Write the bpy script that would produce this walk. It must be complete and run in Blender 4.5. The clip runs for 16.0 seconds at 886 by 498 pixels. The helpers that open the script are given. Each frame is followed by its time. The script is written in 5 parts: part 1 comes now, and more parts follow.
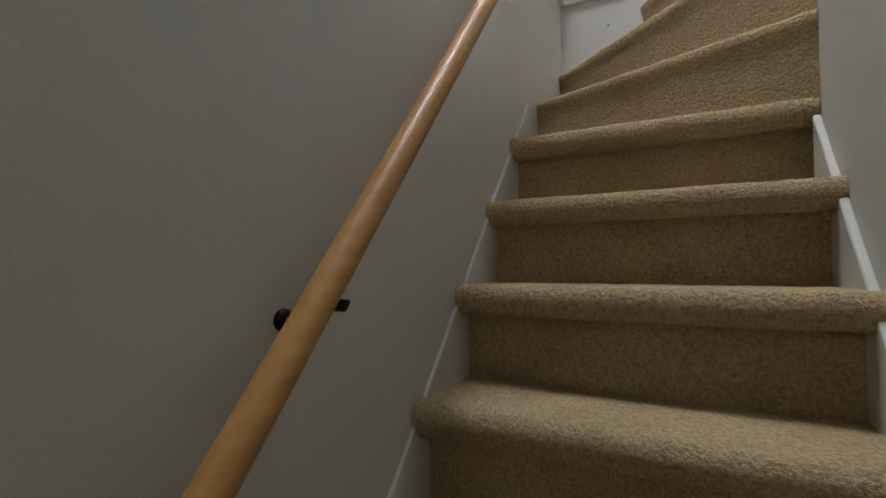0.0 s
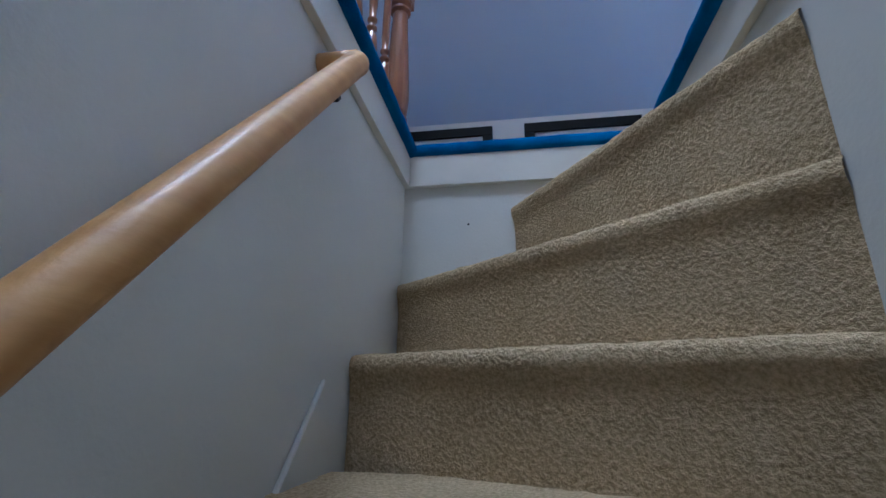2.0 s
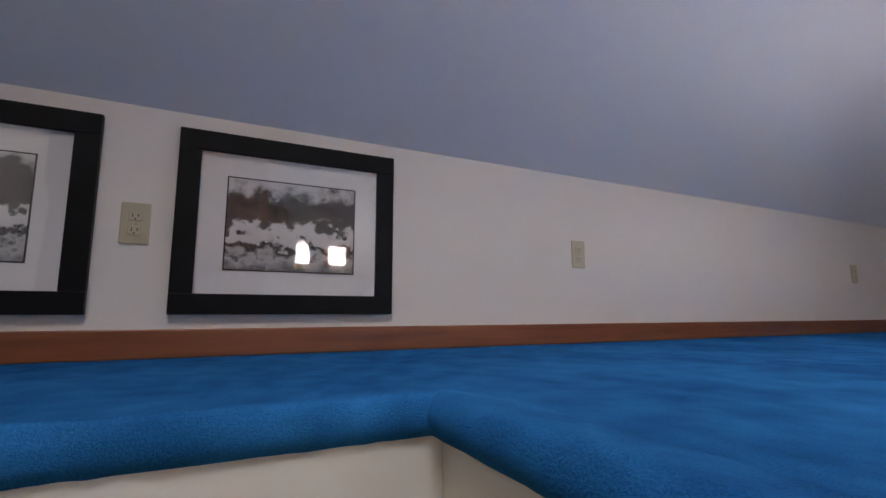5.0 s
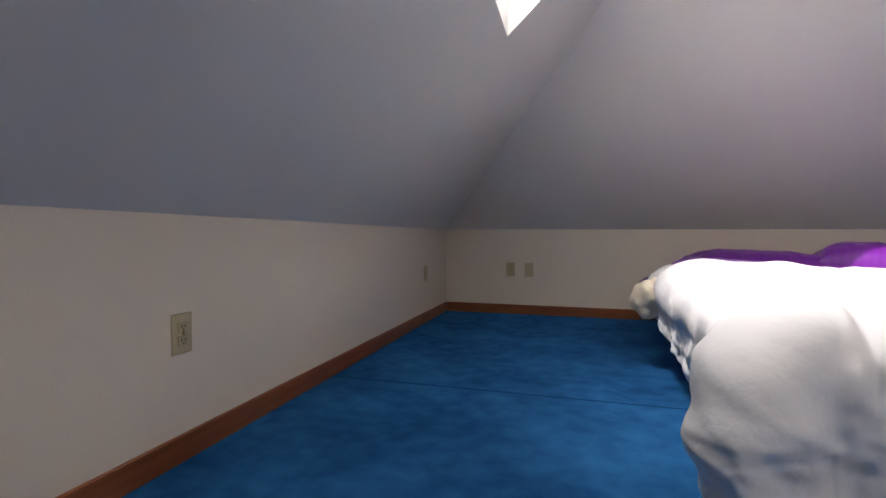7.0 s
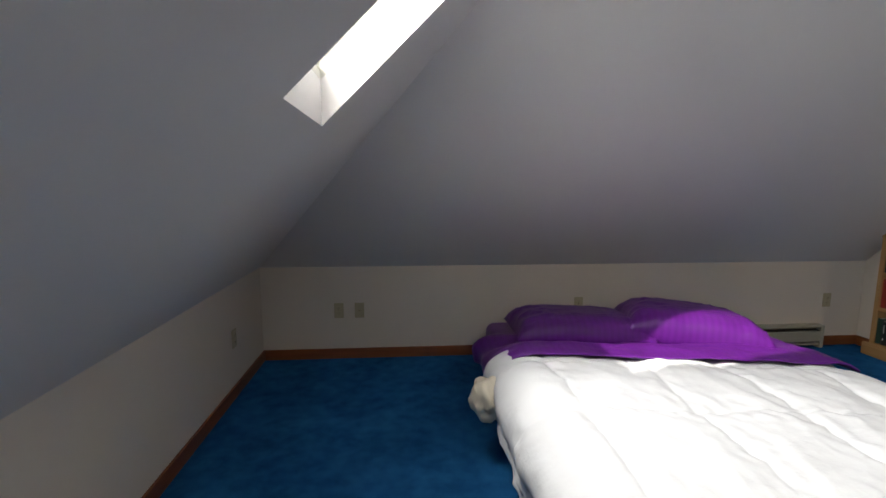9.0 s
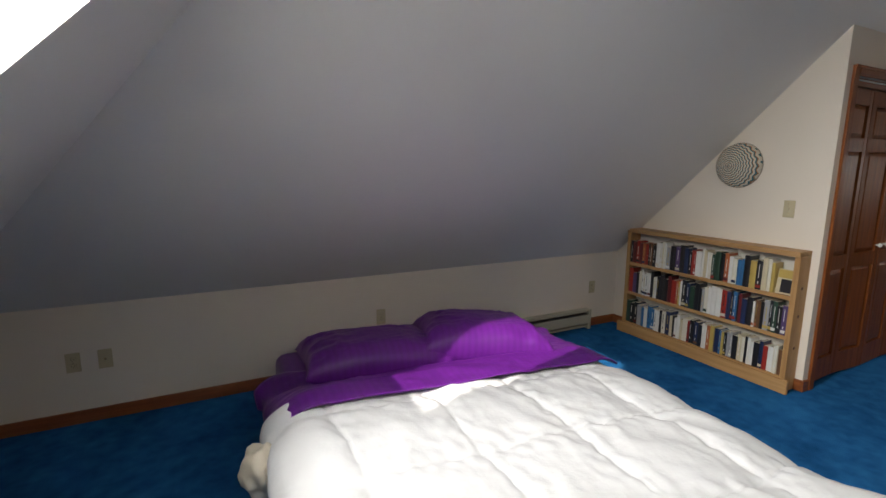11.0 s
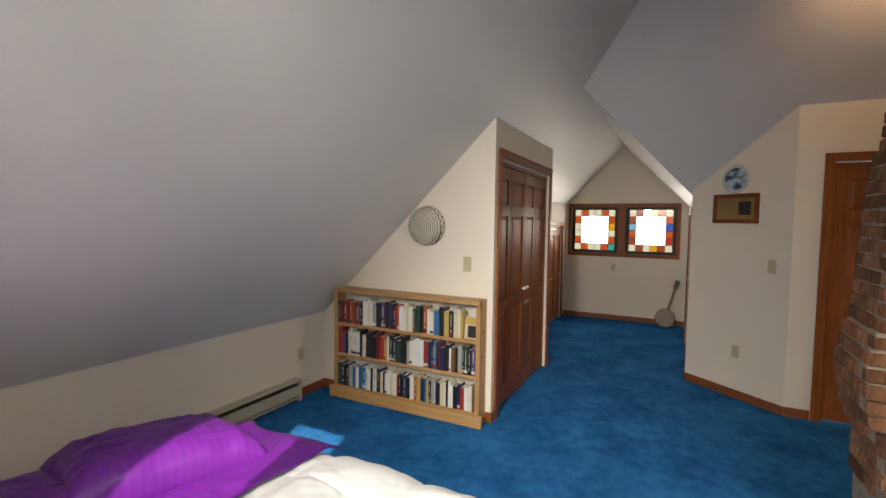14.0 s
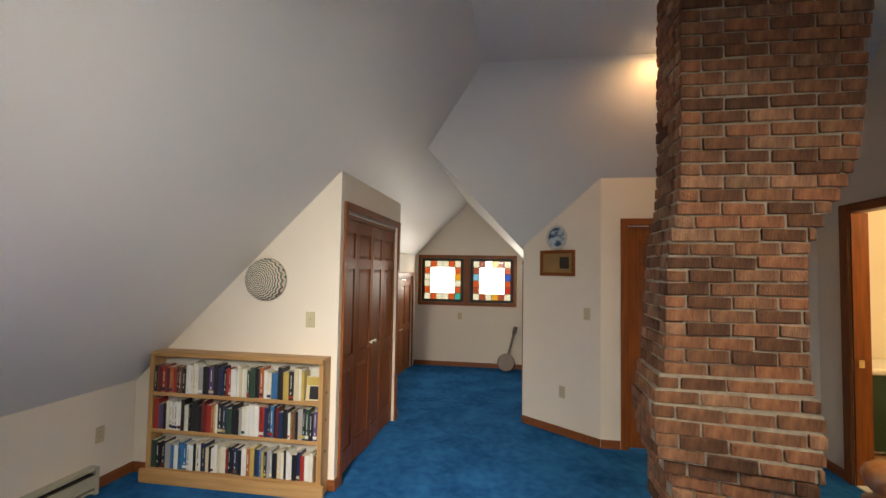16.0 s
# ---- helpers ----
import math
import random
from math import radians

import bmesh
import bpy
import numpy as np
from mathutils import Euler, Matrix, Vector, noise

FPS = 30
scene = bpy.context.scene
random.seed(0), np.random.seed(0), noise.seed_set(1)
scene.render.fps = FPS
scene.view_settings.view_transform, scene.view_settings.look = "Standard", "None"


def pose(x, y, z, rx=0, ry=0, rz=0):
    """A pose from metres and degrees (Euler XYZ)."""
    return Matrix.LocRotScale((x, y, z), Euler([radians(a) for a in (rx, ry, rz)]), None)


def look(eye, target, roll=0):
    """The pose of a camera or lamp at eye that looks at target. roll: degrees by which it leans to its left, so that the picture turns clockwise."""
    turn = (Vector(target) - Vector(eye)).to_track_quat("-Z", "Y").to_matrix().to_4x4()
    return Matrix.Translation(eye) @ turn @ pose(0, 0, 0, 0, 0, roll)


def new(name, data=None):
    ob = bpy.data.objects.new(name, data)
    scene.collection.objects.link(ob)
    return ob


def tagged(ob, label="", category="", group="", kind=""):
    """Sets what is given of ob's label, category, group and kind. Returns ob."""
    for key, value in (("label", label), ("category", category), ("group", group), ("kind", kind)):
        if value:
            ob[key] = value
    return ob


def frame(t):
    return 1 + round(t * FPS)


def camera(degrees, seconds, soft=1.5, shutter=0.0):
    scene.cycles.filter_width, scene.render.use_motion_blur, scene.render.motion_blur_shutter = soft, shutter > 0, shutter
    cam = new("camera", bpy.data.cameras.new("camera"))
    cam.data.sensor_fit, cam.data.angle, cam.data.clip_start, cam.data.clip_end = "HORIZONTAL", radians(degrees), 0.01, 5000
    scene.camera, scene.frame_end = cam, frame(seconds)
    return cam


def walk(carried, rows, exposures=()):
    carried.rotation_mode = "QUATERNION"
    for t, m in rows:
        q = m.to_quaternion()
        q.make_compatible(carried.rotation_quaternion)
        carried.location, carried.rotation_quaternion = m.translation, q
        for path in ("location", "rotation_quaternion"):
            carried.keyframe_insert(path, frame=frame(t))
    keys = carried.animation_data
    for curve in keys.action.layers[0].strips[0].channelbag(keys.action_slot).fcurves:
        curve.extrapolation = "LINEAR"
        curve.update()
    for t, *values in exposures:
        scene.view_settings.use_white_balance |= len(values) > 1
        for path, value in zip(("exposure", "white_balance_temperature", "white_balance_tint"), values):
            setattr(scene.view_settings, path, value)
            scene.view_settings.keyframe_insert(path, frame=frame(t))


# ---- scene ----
cam = camera(87.1, 16.0)
PATH = [
    (0, (3.253, -4.203, -1.449), (1.485, -5.137, -1.379), -0.3),
    (0.5, (3.070, -4.299, -1.385), (1.178, -4.913, -1.174), -0.4),
    (1, (2.780, -4.298, -1.261), (0.894, -4.812, -0.840), -0.3),
    (1.5, (2.582, -4.327, -1.064), (0.718, -4.802, -0.518), 0.3),
    (2, (2.410, -4.370, -0.857), (0.528, -4.677, -0.254), 0.7),
    (2.5, (2.242, -4.357, -0.671), (0.371, -4.601, -0.010), 0.7),
    (3, (2.051, -4.384, -0.472), (0.167, -4.500, 0.189), 0.5),
    (3.2, (1.985, -4.371, -0.403), (0.097, -4.398, 0.256), 0.4),
    (5.3, (1.410, -4.145, 0.190), (-0.240, -3.040, 0.442), 0.3),
    (5.5, (1.353, -4.122, 0.232), (-0.167, -2.847, 0.486), 0.3),
    (6, (1.248, -4.066, 0.351), (0.111, -2.425, 0.470), 0.1),
    (6.5, (1.157, -3.952, 0.484), (0.365, -2.115, 0.491), 0.2),
    (7, (1.071, -3.883, 0.641), (0.527, -1.959, 0.587), 0.2),
    (7.5, (1.047, -3.779, 0.815), (0.675, -1.818, 0.689), 0.2),
    (8, (1.064, -3.602, 0.984), (0.826, -1.626, 0.791), 0.3),
    (8.5, (1.082, -3.515, 1.149), (1.016, -1.530, 0.911), 0.3),
    (9, (1.041, -3.430, 1.309), (1.211, -1.457, 1.031), 0.2),
    (9.2, (1.055, -3.414, 1.345), (1.308, -1.456, 1.048), 0.1),
    (11.3, (1.33, -3.139, 1.466), (2.336, -1.442, 1.132), 0.5),
    (11.5, (1.347, -3.117, 1.459), (2.432, -1.469, 1.128), 0.6),
    (12, (1.45, -3.016, 1.484), (2.693, -1.484, 1.155), 0.4),
    (12.5, (1.517, -2.944, 1.508), (2.901, -1.529, 1.216), 0.5),
    (13, (1.503, -2.883, 1.521), (3.066, -1.661, 1.267), 0.6),
    (13.5, (1.492, -2.891, 1.527), (3.188, -1.849, 1.332), 0.7),
    (14, (1.49, -2.892, 1.538), (3.27, -1.987, 1.421), 0.8),
    (14.5, (1.499, -2.903, 1.559), (3.35, -2.145, 1.526), 0.9),
    (15, (1.486, -2.907, 1.58), (3.385, -2.281, 1.613), 0.9),
    (15.5, (1.499, -2.931, 1.584), (3.435, -2.435, 1.661), 0.9),
    (16, (1.536, -2.954, 1.586), (3.506, -2.625, 1.682), 1.0),
]
EXPOSURES = [(0, 2.0, 6400, 10), (1, 1.85, 5550, 10), (1.5, 1.8, 5050, 10), (2, 1.75, 4850, 10), (2.5, 1.65, 4850, 10), (3.2, 1.58, 4850, 11), (5.3, 1.72, 7050, 19), (6, 1.5, 7600, 17), (6.5, 1.3, 7650, 17), (7, 1.0, 7500, 16), (8, 0.55, 7350, 11), (9, 0.24, 7200, 9), (11.5, 0.22, 7350, 9), (12.5, 0.5, 7400, 9), (13.5, 0.75, 7800, 9), (16, 1.05, 8400, 9)]
walk(cam, [(t, look(eye, target, roll)) for t, eye, target, roll in PATH], EXPOSURES)

# ---- world, sun, lights ----
SUN_FROM = Vector((-1.05, -0.645, 1.0)).normalized()
world = bpy.data.worlds.new("sky")
scene.world = world
world.use_nodes = True
wn = world.node_tree
sky = wn.nodes.new("ShaderNodeTexSky")
sky.sky_type = "NISHITA"
sky.sun_disc = False
sky.sun_elevation = math.asin(SUN_FROM.z)
sky.sun_rotation = math.atan2(SUN_FROM.x, SUN_FROM.y)
wn.links.new(sky.outputs[0], wn.nodes["Background"].inputs[0])
wn.nodes["Background"].inputs[1].default_value = 0.15

sun_lamp = new("sun", bpy.data.lights.new("sun", "SUN"))
sun_lamp.data.energy, sun_lamp.data.angle, sun_lamp.data.color = 5.0, radians(0.6), (1.0, 0.98, 0.97)
sun_lamp.matrix_world = look(SUN_FROM * 20, (0, 0, 0))


def area_lamp(name, eye, target, w, h, watts, color):
    lamp = new(name, bpy.data.lights.new(name, "AREA"))
    lamp.data.shape, lamp.data.size, lamp.data.size_y, lamp.data.energy, lamp.data.color = "RECTANGLE", w, h, watts, color
    lamp.matrix_world = look(eye, target)
    return lamp


# ---- plan ----
KNEE = 0.70                      # height of the low walls
SA, SB, SE = 1.0, 0.985, 1.02   # rise of the west, north and east ceiling slopes
ZF = 3.295                       # flat ceiling
XA = (ZF - KNEE) / SA
YB = -(ZF - KNEE) / SB
XE = 5.268
RIDGE_Y = -2.075
RIDGE_Z = KNEE - SB * RIDGE_Y
X_VALLEY = XE + (ZF - RIDGE_Z) / SE
XC, YC = 4.787, -1.645             # closet corner
X_CL = 6.50                      # far end of the closet
X_WIN = 9.38
Y_DL, Y_DR = -1.17, -3.00        # dormer side walls
Z_DR = 1.815
X_DOOR = 6.06
Y_S = -5.50
OP_X0, OP_X1, OP_Y0, OP_Y1 = 0.916, 3.06, -4.755, -3.887   # stair opening
Z_LOW = -3.001

roof_lamp = area_lamp("skylight_daylight", (0.70, -2.13, 2.40), (3.5, -2.1, 1.0), 0.42, 0.85, 52, (0.93, 0.96, 1.0))
roof_lamp.data.spread = radians(125)
# Fill light over the stairs, added to brighten stairwell and room; no known source.
stair_fill_lamp = area_lamp("stair_fill_light", (2.02, -4.48, 2.62), (2.85, -3.60, 0.0), 1.2, 0.9, 23, (0.94, 0.97, 1.0))
stair_fill_lamp.data.spread = radians(145)
area_lamp("window_daylight", (X_WIN + 0.35, -2.06, 1.45), (X_WIN - 2, -2.06, 0.4), 1.5, 0.8, 9, (1.0, 0.97, 0.9))
spot_lamp = new("ceiling_spot_light", bpy.data.lights.new("ceiling_spot_light", "SPOT"))
spot_lamp.data.energy, spot_lamp.data.color, spot_lamp.data.shadow_soft_size = 7.5, (1.0, 0.60, 0.30), 0.03
spot_lamp.data.spot_size, spot_lamp.data.spot_blend = radians(150), 1.0
spot_lamp.matrix_world = look((5.13, -4.00, ZF - 0.10), (6.3, -3.6, 2.0))
bath_lamp = new("bathroom_light", bpy.data.lights.new("bathroom_light", "POINT"))
bath_lamp.data.energy, bath_lamp.data.color, bath_lamp.data.shadow_soft_size = 26, (1.0, 0.72, 0.42), 0.1
bath_lamp.location = (5.2, -6.4, 2.2)
hall_lamp = new("hall_light", bpy.data.lights.new("hall_light", "POINT"))
hall_lamp.data.energy, hall_lamp.data.color, hall_lamp.data.shadow_soft_size = 0.42, (1.0, 0.86, 0.66), 0.12
hall_lamp.location = (4.25, -4.33, -0.85)


# ---- materials ----
def mat(name, color, rough=0.6, metal=0.0, spread=0.0, scale=8.0, bump=0.0, bump_scale=60.0, dark=None, stretch=(1, 1, 1), island=0.0, coat=0.0, spec=0.5):
    m = bpy.data.materials.new(name)
    m.use_nodes = True
    nt = m.node_tree
    b = nt.nodes["Principled BSDF"]
    b.inputs["Roughness"].default_value, b.inputs["Metallic"].default_value = rough, metal
    b.inputs["Coat Weight"].default_value = coat
    b.inputs["Specular IOR Level"].default_value = spec
    b.inputs["Base Color"].default_value = (*color, 1)
    tc = nt.nodes.new("ShaderNodeTexCoord")
    mp = nt.nodes.new("ShaderNodeMapping")
    mp.inputs["Scale"].default_value = stretch
    nt.links.new(tc.outputs["Object"], mp.inputs[0])
    if dark:
        n1 = nt.nodes.new("ShaderNodeTexNoise")
        n1.inputs["Scale"].default_value, n1.inputs["Detail"].default_value = scale, 6
        nt.links.new(mp.outputs[0], n1.inputs["Vector"])
        r = nt.nodes.new("ShaderNodeValToRGB")
        r.color_ramp.elements[0].position, r.color_ramp.elements[1].position = 0.5 - spread, 0.5 + spread
        r.color_ramp.elements[0].color, r.color_ramp.elements[1].color = (*dark, 1), (*color, 1)
        nt.links.new(n1.outputs["Fac"], r.inputs[0])
        last = r.outputs[0]
        if island:
            oi = nt.nodes.new("ShaderNodeObjectInfo")
            mr = nt.nodes.new("ShaderNodeMapRange")
            mr.inputs[3].default_value, mr.inputs[4].default_value = 1 - island, 1 + island
            nt.links.new(oi.outputs["Random"], mr.inputs[0])
            hs = nt.nodes.new("ShaderNodeHueSaturation")
            nt.links.new(mr.outputs[0], hs.inputs["Value"])
            nt.links.new(last, hs.inputs["Color"])
            last = hs.outputs[0]
        nt.links.new(last, b.inputs["Base Color"])
    if bump:
        n2 = nt.nodes.new("ShaderNodeTexNoise")
        n2.inputs["Scale"].default_value, n2.inputs["Detail"].default_value = bump_scale, 4
        nt.links.new(mp.outputs[0], n2.inputs["Vector"])
        bp = nt.nodes.new("ShaderNodeBump")
        bp.inputs["Strength"].default_value, bp.inputs["Distance"].default_value = bump, 0.01
        nt.links.new(n2.outputs["Fac"], bp.inputs["Height"])
        nt.links.new(bp.outputs[0], b.inputs["Normal"])
    return m


def carpet_mat(name, light, dark, patch, tuft, strength, share=0.35, rough=0.78):
    """Cut pile: fine tufts, brushed patches of two sizes, no shine."""
    m = mat(name, light, rough=1.0, spec=0.03)
    nt = m.node_tree
    b = nt.nodes["Principled BSDF"]
    tc = nt.nodes.new("ShaderNodeTexCoord")
    big, mid, fine = (nt.nodes.new("ShaderNodeTexNoise") for _ in range(3))
    for n, s, d in ((big, patch, 3), (mid, patch * 5, 4), (fine, tuft, 3)):
        n.inputs["Scale"].default_value, n.inputs["Detail"].default_value = s, d
        nt.links.new(tc.outputs["Object"], n.inputs["Vector"])
    big.inputs["Distortion"].default_value = 0.4
    fine.inputs["Detail"].default_value, fine.inputs["Roughness"].default_value = 4, rough
    add = nt.nodes.new("ShaderNodeMath")
    add.operation = "MULTIPLY_ADD"
    add.inputs[1].default_value = share
    nt.links.new(fine.outputs["Fac"], add.inputs[0])
    add2 = nt.nodes.new("ShaderNodeMath")
    add2.operation = "MULTIPLY_ADD"
    add2.inputs[1].default_value = (0.80 - share) * 0.45 + 0.15 * (share < 0.5)
    nt.links.new(mid.outputs["Fac"], add2.inputs[0])
    add3 = nt.nodes.new("ShaderNodeMath")
    add3.operation = "MULTIPLY"
    add3.inputs[1].default_value = 1.15 - share - add2.inputs[1].default_value
    nt.links.new(big.outputs["Fac"], add3.inputs[0])
    nt.links.new(add3.outputs[0], add2.inputs[2])
    nt.links.new(add2.outputs[0], add.inputs[2])
    r = nt.nodes.new("ShaderNodeValToRGB")
    r.color_ramp.elements[0].position, r.color_ramp.elements[1].position = 0.42, 0.74
    r.color_ramp.elements[0].color, r.color_ramp.elements[1].color = (*dark, 1), (*light, 1)
    nt.links.new(add.outputs[0], r.inputs[0])
    nt.links.new(r.outputs[0], b.inputs["Base Color"])
    bp = nt.nodes.new("ShaderNodeBump")
    bp.inputs["Strength"].default_value, bp.inputs["Distance"].default_value = strength, 0.006
    nt.links.new(fine.outputs["Fac"], bp.inputs["Height"])
    nt.links.new(bp.outputs[0], b.inputs["Normal"])
    b.inputs["Sheen Weight"].default_value = 0.0
    b.inputs["Sheen Roughness"].default_value = 0.6
    return m


def wood_mat(name, light, dark, rough, axis, coat=0.2, spec=0.5):
    """Streaky grain along one axis."""
    st = [14.0, 14.0, 14.0]
    st["xyz".index(axis)] = 0.9
    return mat(name, light, rough=rough, spread=0.28, scale=3.2, dark=dark, stretch=st, bump=0.08, bump_scale=12, coat=coat, island=0.10, spec=spec)


M_WALL = mat("wall_paint", (0.76, 0.692, 0.605), 0.75, dark=(0.72, 0.652, 0.565), spread=0.3, scale=1.5, bump=0.10, bump_scale=180, spec=0.3)
M_CEIL = mat("ceiling_paint", (0.72, 0.71, 0.70), 0.44, dark=(0.68, 0.67, 0.66), spread=0.35, scale=0.8, bump=0.04, bump_scale=90, spec=0.5)
M_STAIRW = mat("stairwell_paint", (0.66, 0.66, 0.62), 0.6, dark=(0.60, 0.60, 0.56), spread=0.3, scale=2.0, bump=0.06, bump_scale=120, spec=0.35)
M_WHITE = mat("white_trim_paint", (0.72, 0.71, 0.66), 0.45, dark=(0.62, 0.60, 0.54), spread=0.25, scale=5, bump=0.05, bump_scale=30)
M_BLUE = carpet_mat("blue_carpet", (0.022, 0.18, 0.45), (0.005, 0.060, 0.185), 2.6, 330, 0.8, 0.38, 0.7)
M_TAN = carpet_mat("tan_carpet", (0.68, 0.53, 0.325), (0.36, 0.27, 0.145), 3.0, 118, 1.8, 0.80, 0.62)
M_BASE = wood_mat("baseboard_wood", (0.30, 0.095, 0.028), (0.16, 0.045, 0.014), 0.4, "x")
M_BASE_Y = wood_mat("baseboard_wood_y", (0.30, 0.095, 0.028), (0.16, 0.045, 0.014), 0.4, "y")
M_DOOR = wood_mat("stained_door_wood", (0.30, 0.088, 0.019), (0.14, 0.037, 0.010), 0.40, "z", 0.0, 0.28)
M_DOOR_H = wood_mat("stained_door_wood_cross", (0.30, 0.088, 0.019), (0.14, 0.037, 0.010), 0.40, "x", 0.0, 0.28)
M_DOOR_Y = wood_mat("stained_door_wood_y", (0.30, 0.088, 0.019), (0.14, 0.037, 0.010), 0.40, "y", 0.0, 0.28)
M_RAILING = wood_mat("turned_oak", (0.36, 0.13, 0.035), (0.20, 0.06, 0.016), 0.3, "z", 0.5)
M_HANDRAIL = wood_mat("handrail_maple", (0.66, 0.365, 0.125), (0.50, 0.25, 0.075), 0.5, "x", 0.08)
M_PINE = wood_mat("pine_board", (0.49, 0.285, 0.12), (0.32, 0.165, 0.06), 0.55, "y", 0.1)
M_PINE_V = wood_mat("pine_upright", (0.49, 0.285, 0.12), (0.32, 0.165, 0.06), 0.55, "z", 0.1)
M_BLACK = mat("black_frame_paint", (0.008, 0.008, 0.008), 0.45, dark=(0.005, 0.005, 0.005), spread=0.3, scale=20, spec=0.15)
M_IRON = mat("black_bracket_metal", (0.015, 0.014, 0.013), 0.4, metal=0.6)
M_MATB = mat("mat_board", (0.80, 0.79, 0.78), 0.85, dark=(0.77, 0.76, 0.75), spread=0.3, scale=30)
M_PLATE = mat("almond_plastic", (0.52, 0.45, 0.29), 0.4, dark=(0.49, 0.42, 0.27), spread=0.3, scale=10)
M_SLOT = mat("socket_slot", (0.03, 0.025, 0.02), 0.6)
M_HEAT = mat("heater_enamel", (0.42, 0.41, 0.33), 0.45, dark=(0.36, 0.35, 0.28), spread=0.3, scale=6)
M_HEATD = mat("heater_inside", (0.03, 0.03, 0.03), 0.6)
M_PURPLE = mat("purple_satin_sheet", (0.135, 0.015, 0.24), 0.36, dark=(0.10, 0.010, 0.19), spread=0.3, scale=4, bump=0.10, bump_scale=220, spec=0.4)
satin = M_PURPLE.node_tree
stripes, stripe_mix = satin.nodes.new("ShaderNodeTexWave"), satin.nodes.new("ShaderNodeMixRGB")
stripes.inputs["Scale"].default_value, stripes.inputs["Distortion"].default_value = 8.5, 0.6
stripe_mix.blend_type, stripe_mix.inputs[2].default_value = "MULTIPLY", (0.85, 0.83, 0.87, 1)
satin_shader = satin.nodes["Principled BSDF"]
satin_base = satin_shader.inputs["Base Color"].links[0].from_socket
satin.links.new(satin.nodes["Texture Coordinate"].outputs["Object"], stripes.inputs["Vector"])
satin.links.new(stripes.outputs["Fac"], stripe_mix.inputs[0])
satin.links.new(satin_base, stripe_mix.inputs[1])
satin.links.new(stripe_mix.outputs[0], satin_shader.inputs["Base Color"])
M_QUILT = mat("white_comforter", (0.69, 0.70, 0.72), 0.8, dark=(0.645, 0.65, 0.665), spread=0.3, scale=5, bump=0.45, bump_scale=16, spec=0.25)
M_MATT = mat("mattress_ticking", (0.62, 0.56, 0.46), 0.8, dark=(0.56, 0.5, 0.4), spread=0.3, scale=8)
M_DARKW = mat("bed_base_dark", (0.03, 0.022, 0.018), 0.6)
M_BRICK = mat("old_brick", (0.36, 0.175, 0.095), 0.88, dark=(0.15, 0.075, 0.048), spread=0.16, scale=15, stretch=(2.0, 1.0, 0.6), bump=0.6, bump_scale=70, island=0.16, spec=0.25)
BRICK_TONES = M_BRICK.node_tree
tone = BRICK_TONES.nodes.new("ShaderNodeValToRGB")
tone.color_ramp.elements[0].color, tone.color_ramp.elements[1].color = (0.50, 0.47, 0.47, 1), (1.25, 1.25, 1.25, 1)
for place, c in ((0.22, (0.75, 0.66, 0.62, 1)), (0.45, (1.0, 0.95, 0.9, 1)), (0.70, (1.15, 0.92, 0.82, 1)), (0.86, (0.85, 0.95, 1.0, 1))):
    k = tone.color_ramp.elements.new(place)
    k.color = c
info = BRICK_TONES.nodes.new("ShaderNodeObjectInfo")
mult = BRICK_TONES.nodes.new("ShaderNodeMixRGB")
mult.blend_type = "MULTIPLY"
mult.inputs[0].default_value = 1.0
shader = BRICK_TONES.nodes["Principled BSDF"]
was = shader.inputs["Base Color"].links[0].from_socket
BRICK_TONES.links.new(info.outputs["Random"], tone.inputs[0])
BRICK_TONES.links.new(was, mult.inputs[1])
BRICK_TONES.links.new(tone.outputs[0], mult.inputs[2])
BRICK_TONES.links.new(mult.outputs[0], shader.inputs["Base Color"])
M_MORTAR = mat("rough_mortar", (0.50, 0.43, 0.34), 0.95, dark=(0.26, 0.21, 0.16), spread=0.3, scale=25, bump=0.6, bump_scale=60, spec=0.2)
M_LEAD = mat("lead_came", (0.03, 0.035, 0.03), 0.5, metal=0.5)
M_CHROME = mat("brass_metal", (0.75, 0.6, 0.35), 0.25, metal=1.0)
M_KNOB = mat("white_ceramic_knob", (0.8, 0.79, 0.75), 0.2)
M_GREEN = mat("dark_green_panel", (0.012, 0.045, 0.026), 0.4, dark=(0.009, 0.035, 0.02), spread=0.3, scale=5)
M_TUB = mat("cream_tub_acrylic", (0.80, 0.76, 0.66), 0.2)
M_TILE = mat("tan_floor_tile", (0.45, 0.28, 0.14), 0.4, dark=(0.36, 0.21, 0.10), spread=0.3, scale=6)
M_BATHW = mat("bathroom_paint", (0.78, 0.72, 0.58), 0.7, dark=(0.75, 0.69, 0.55), spread=0.3, scale=2)
M_PAPER = mat("book_pages", (0.70, 0.64, 0.52), 0.9, dark=(0.58, 0.52, 0.40), spread=0.3, scale=120)


def glass_mat(name, color, rough=0.02):
    m = bpy.data.materials.new(name)
    m.use_nodes = True
    b = m.node_tree.nodes["Principled BSDF"]
    b.inputs["Base Color"].default_value = (*color, 1)
    b.inputs["Transmission Weight"].default_value = 1.0
    b.inputs["Roughness"].default_value = rough
    b.inputs["IOR"].default_value = 1.1
    return m


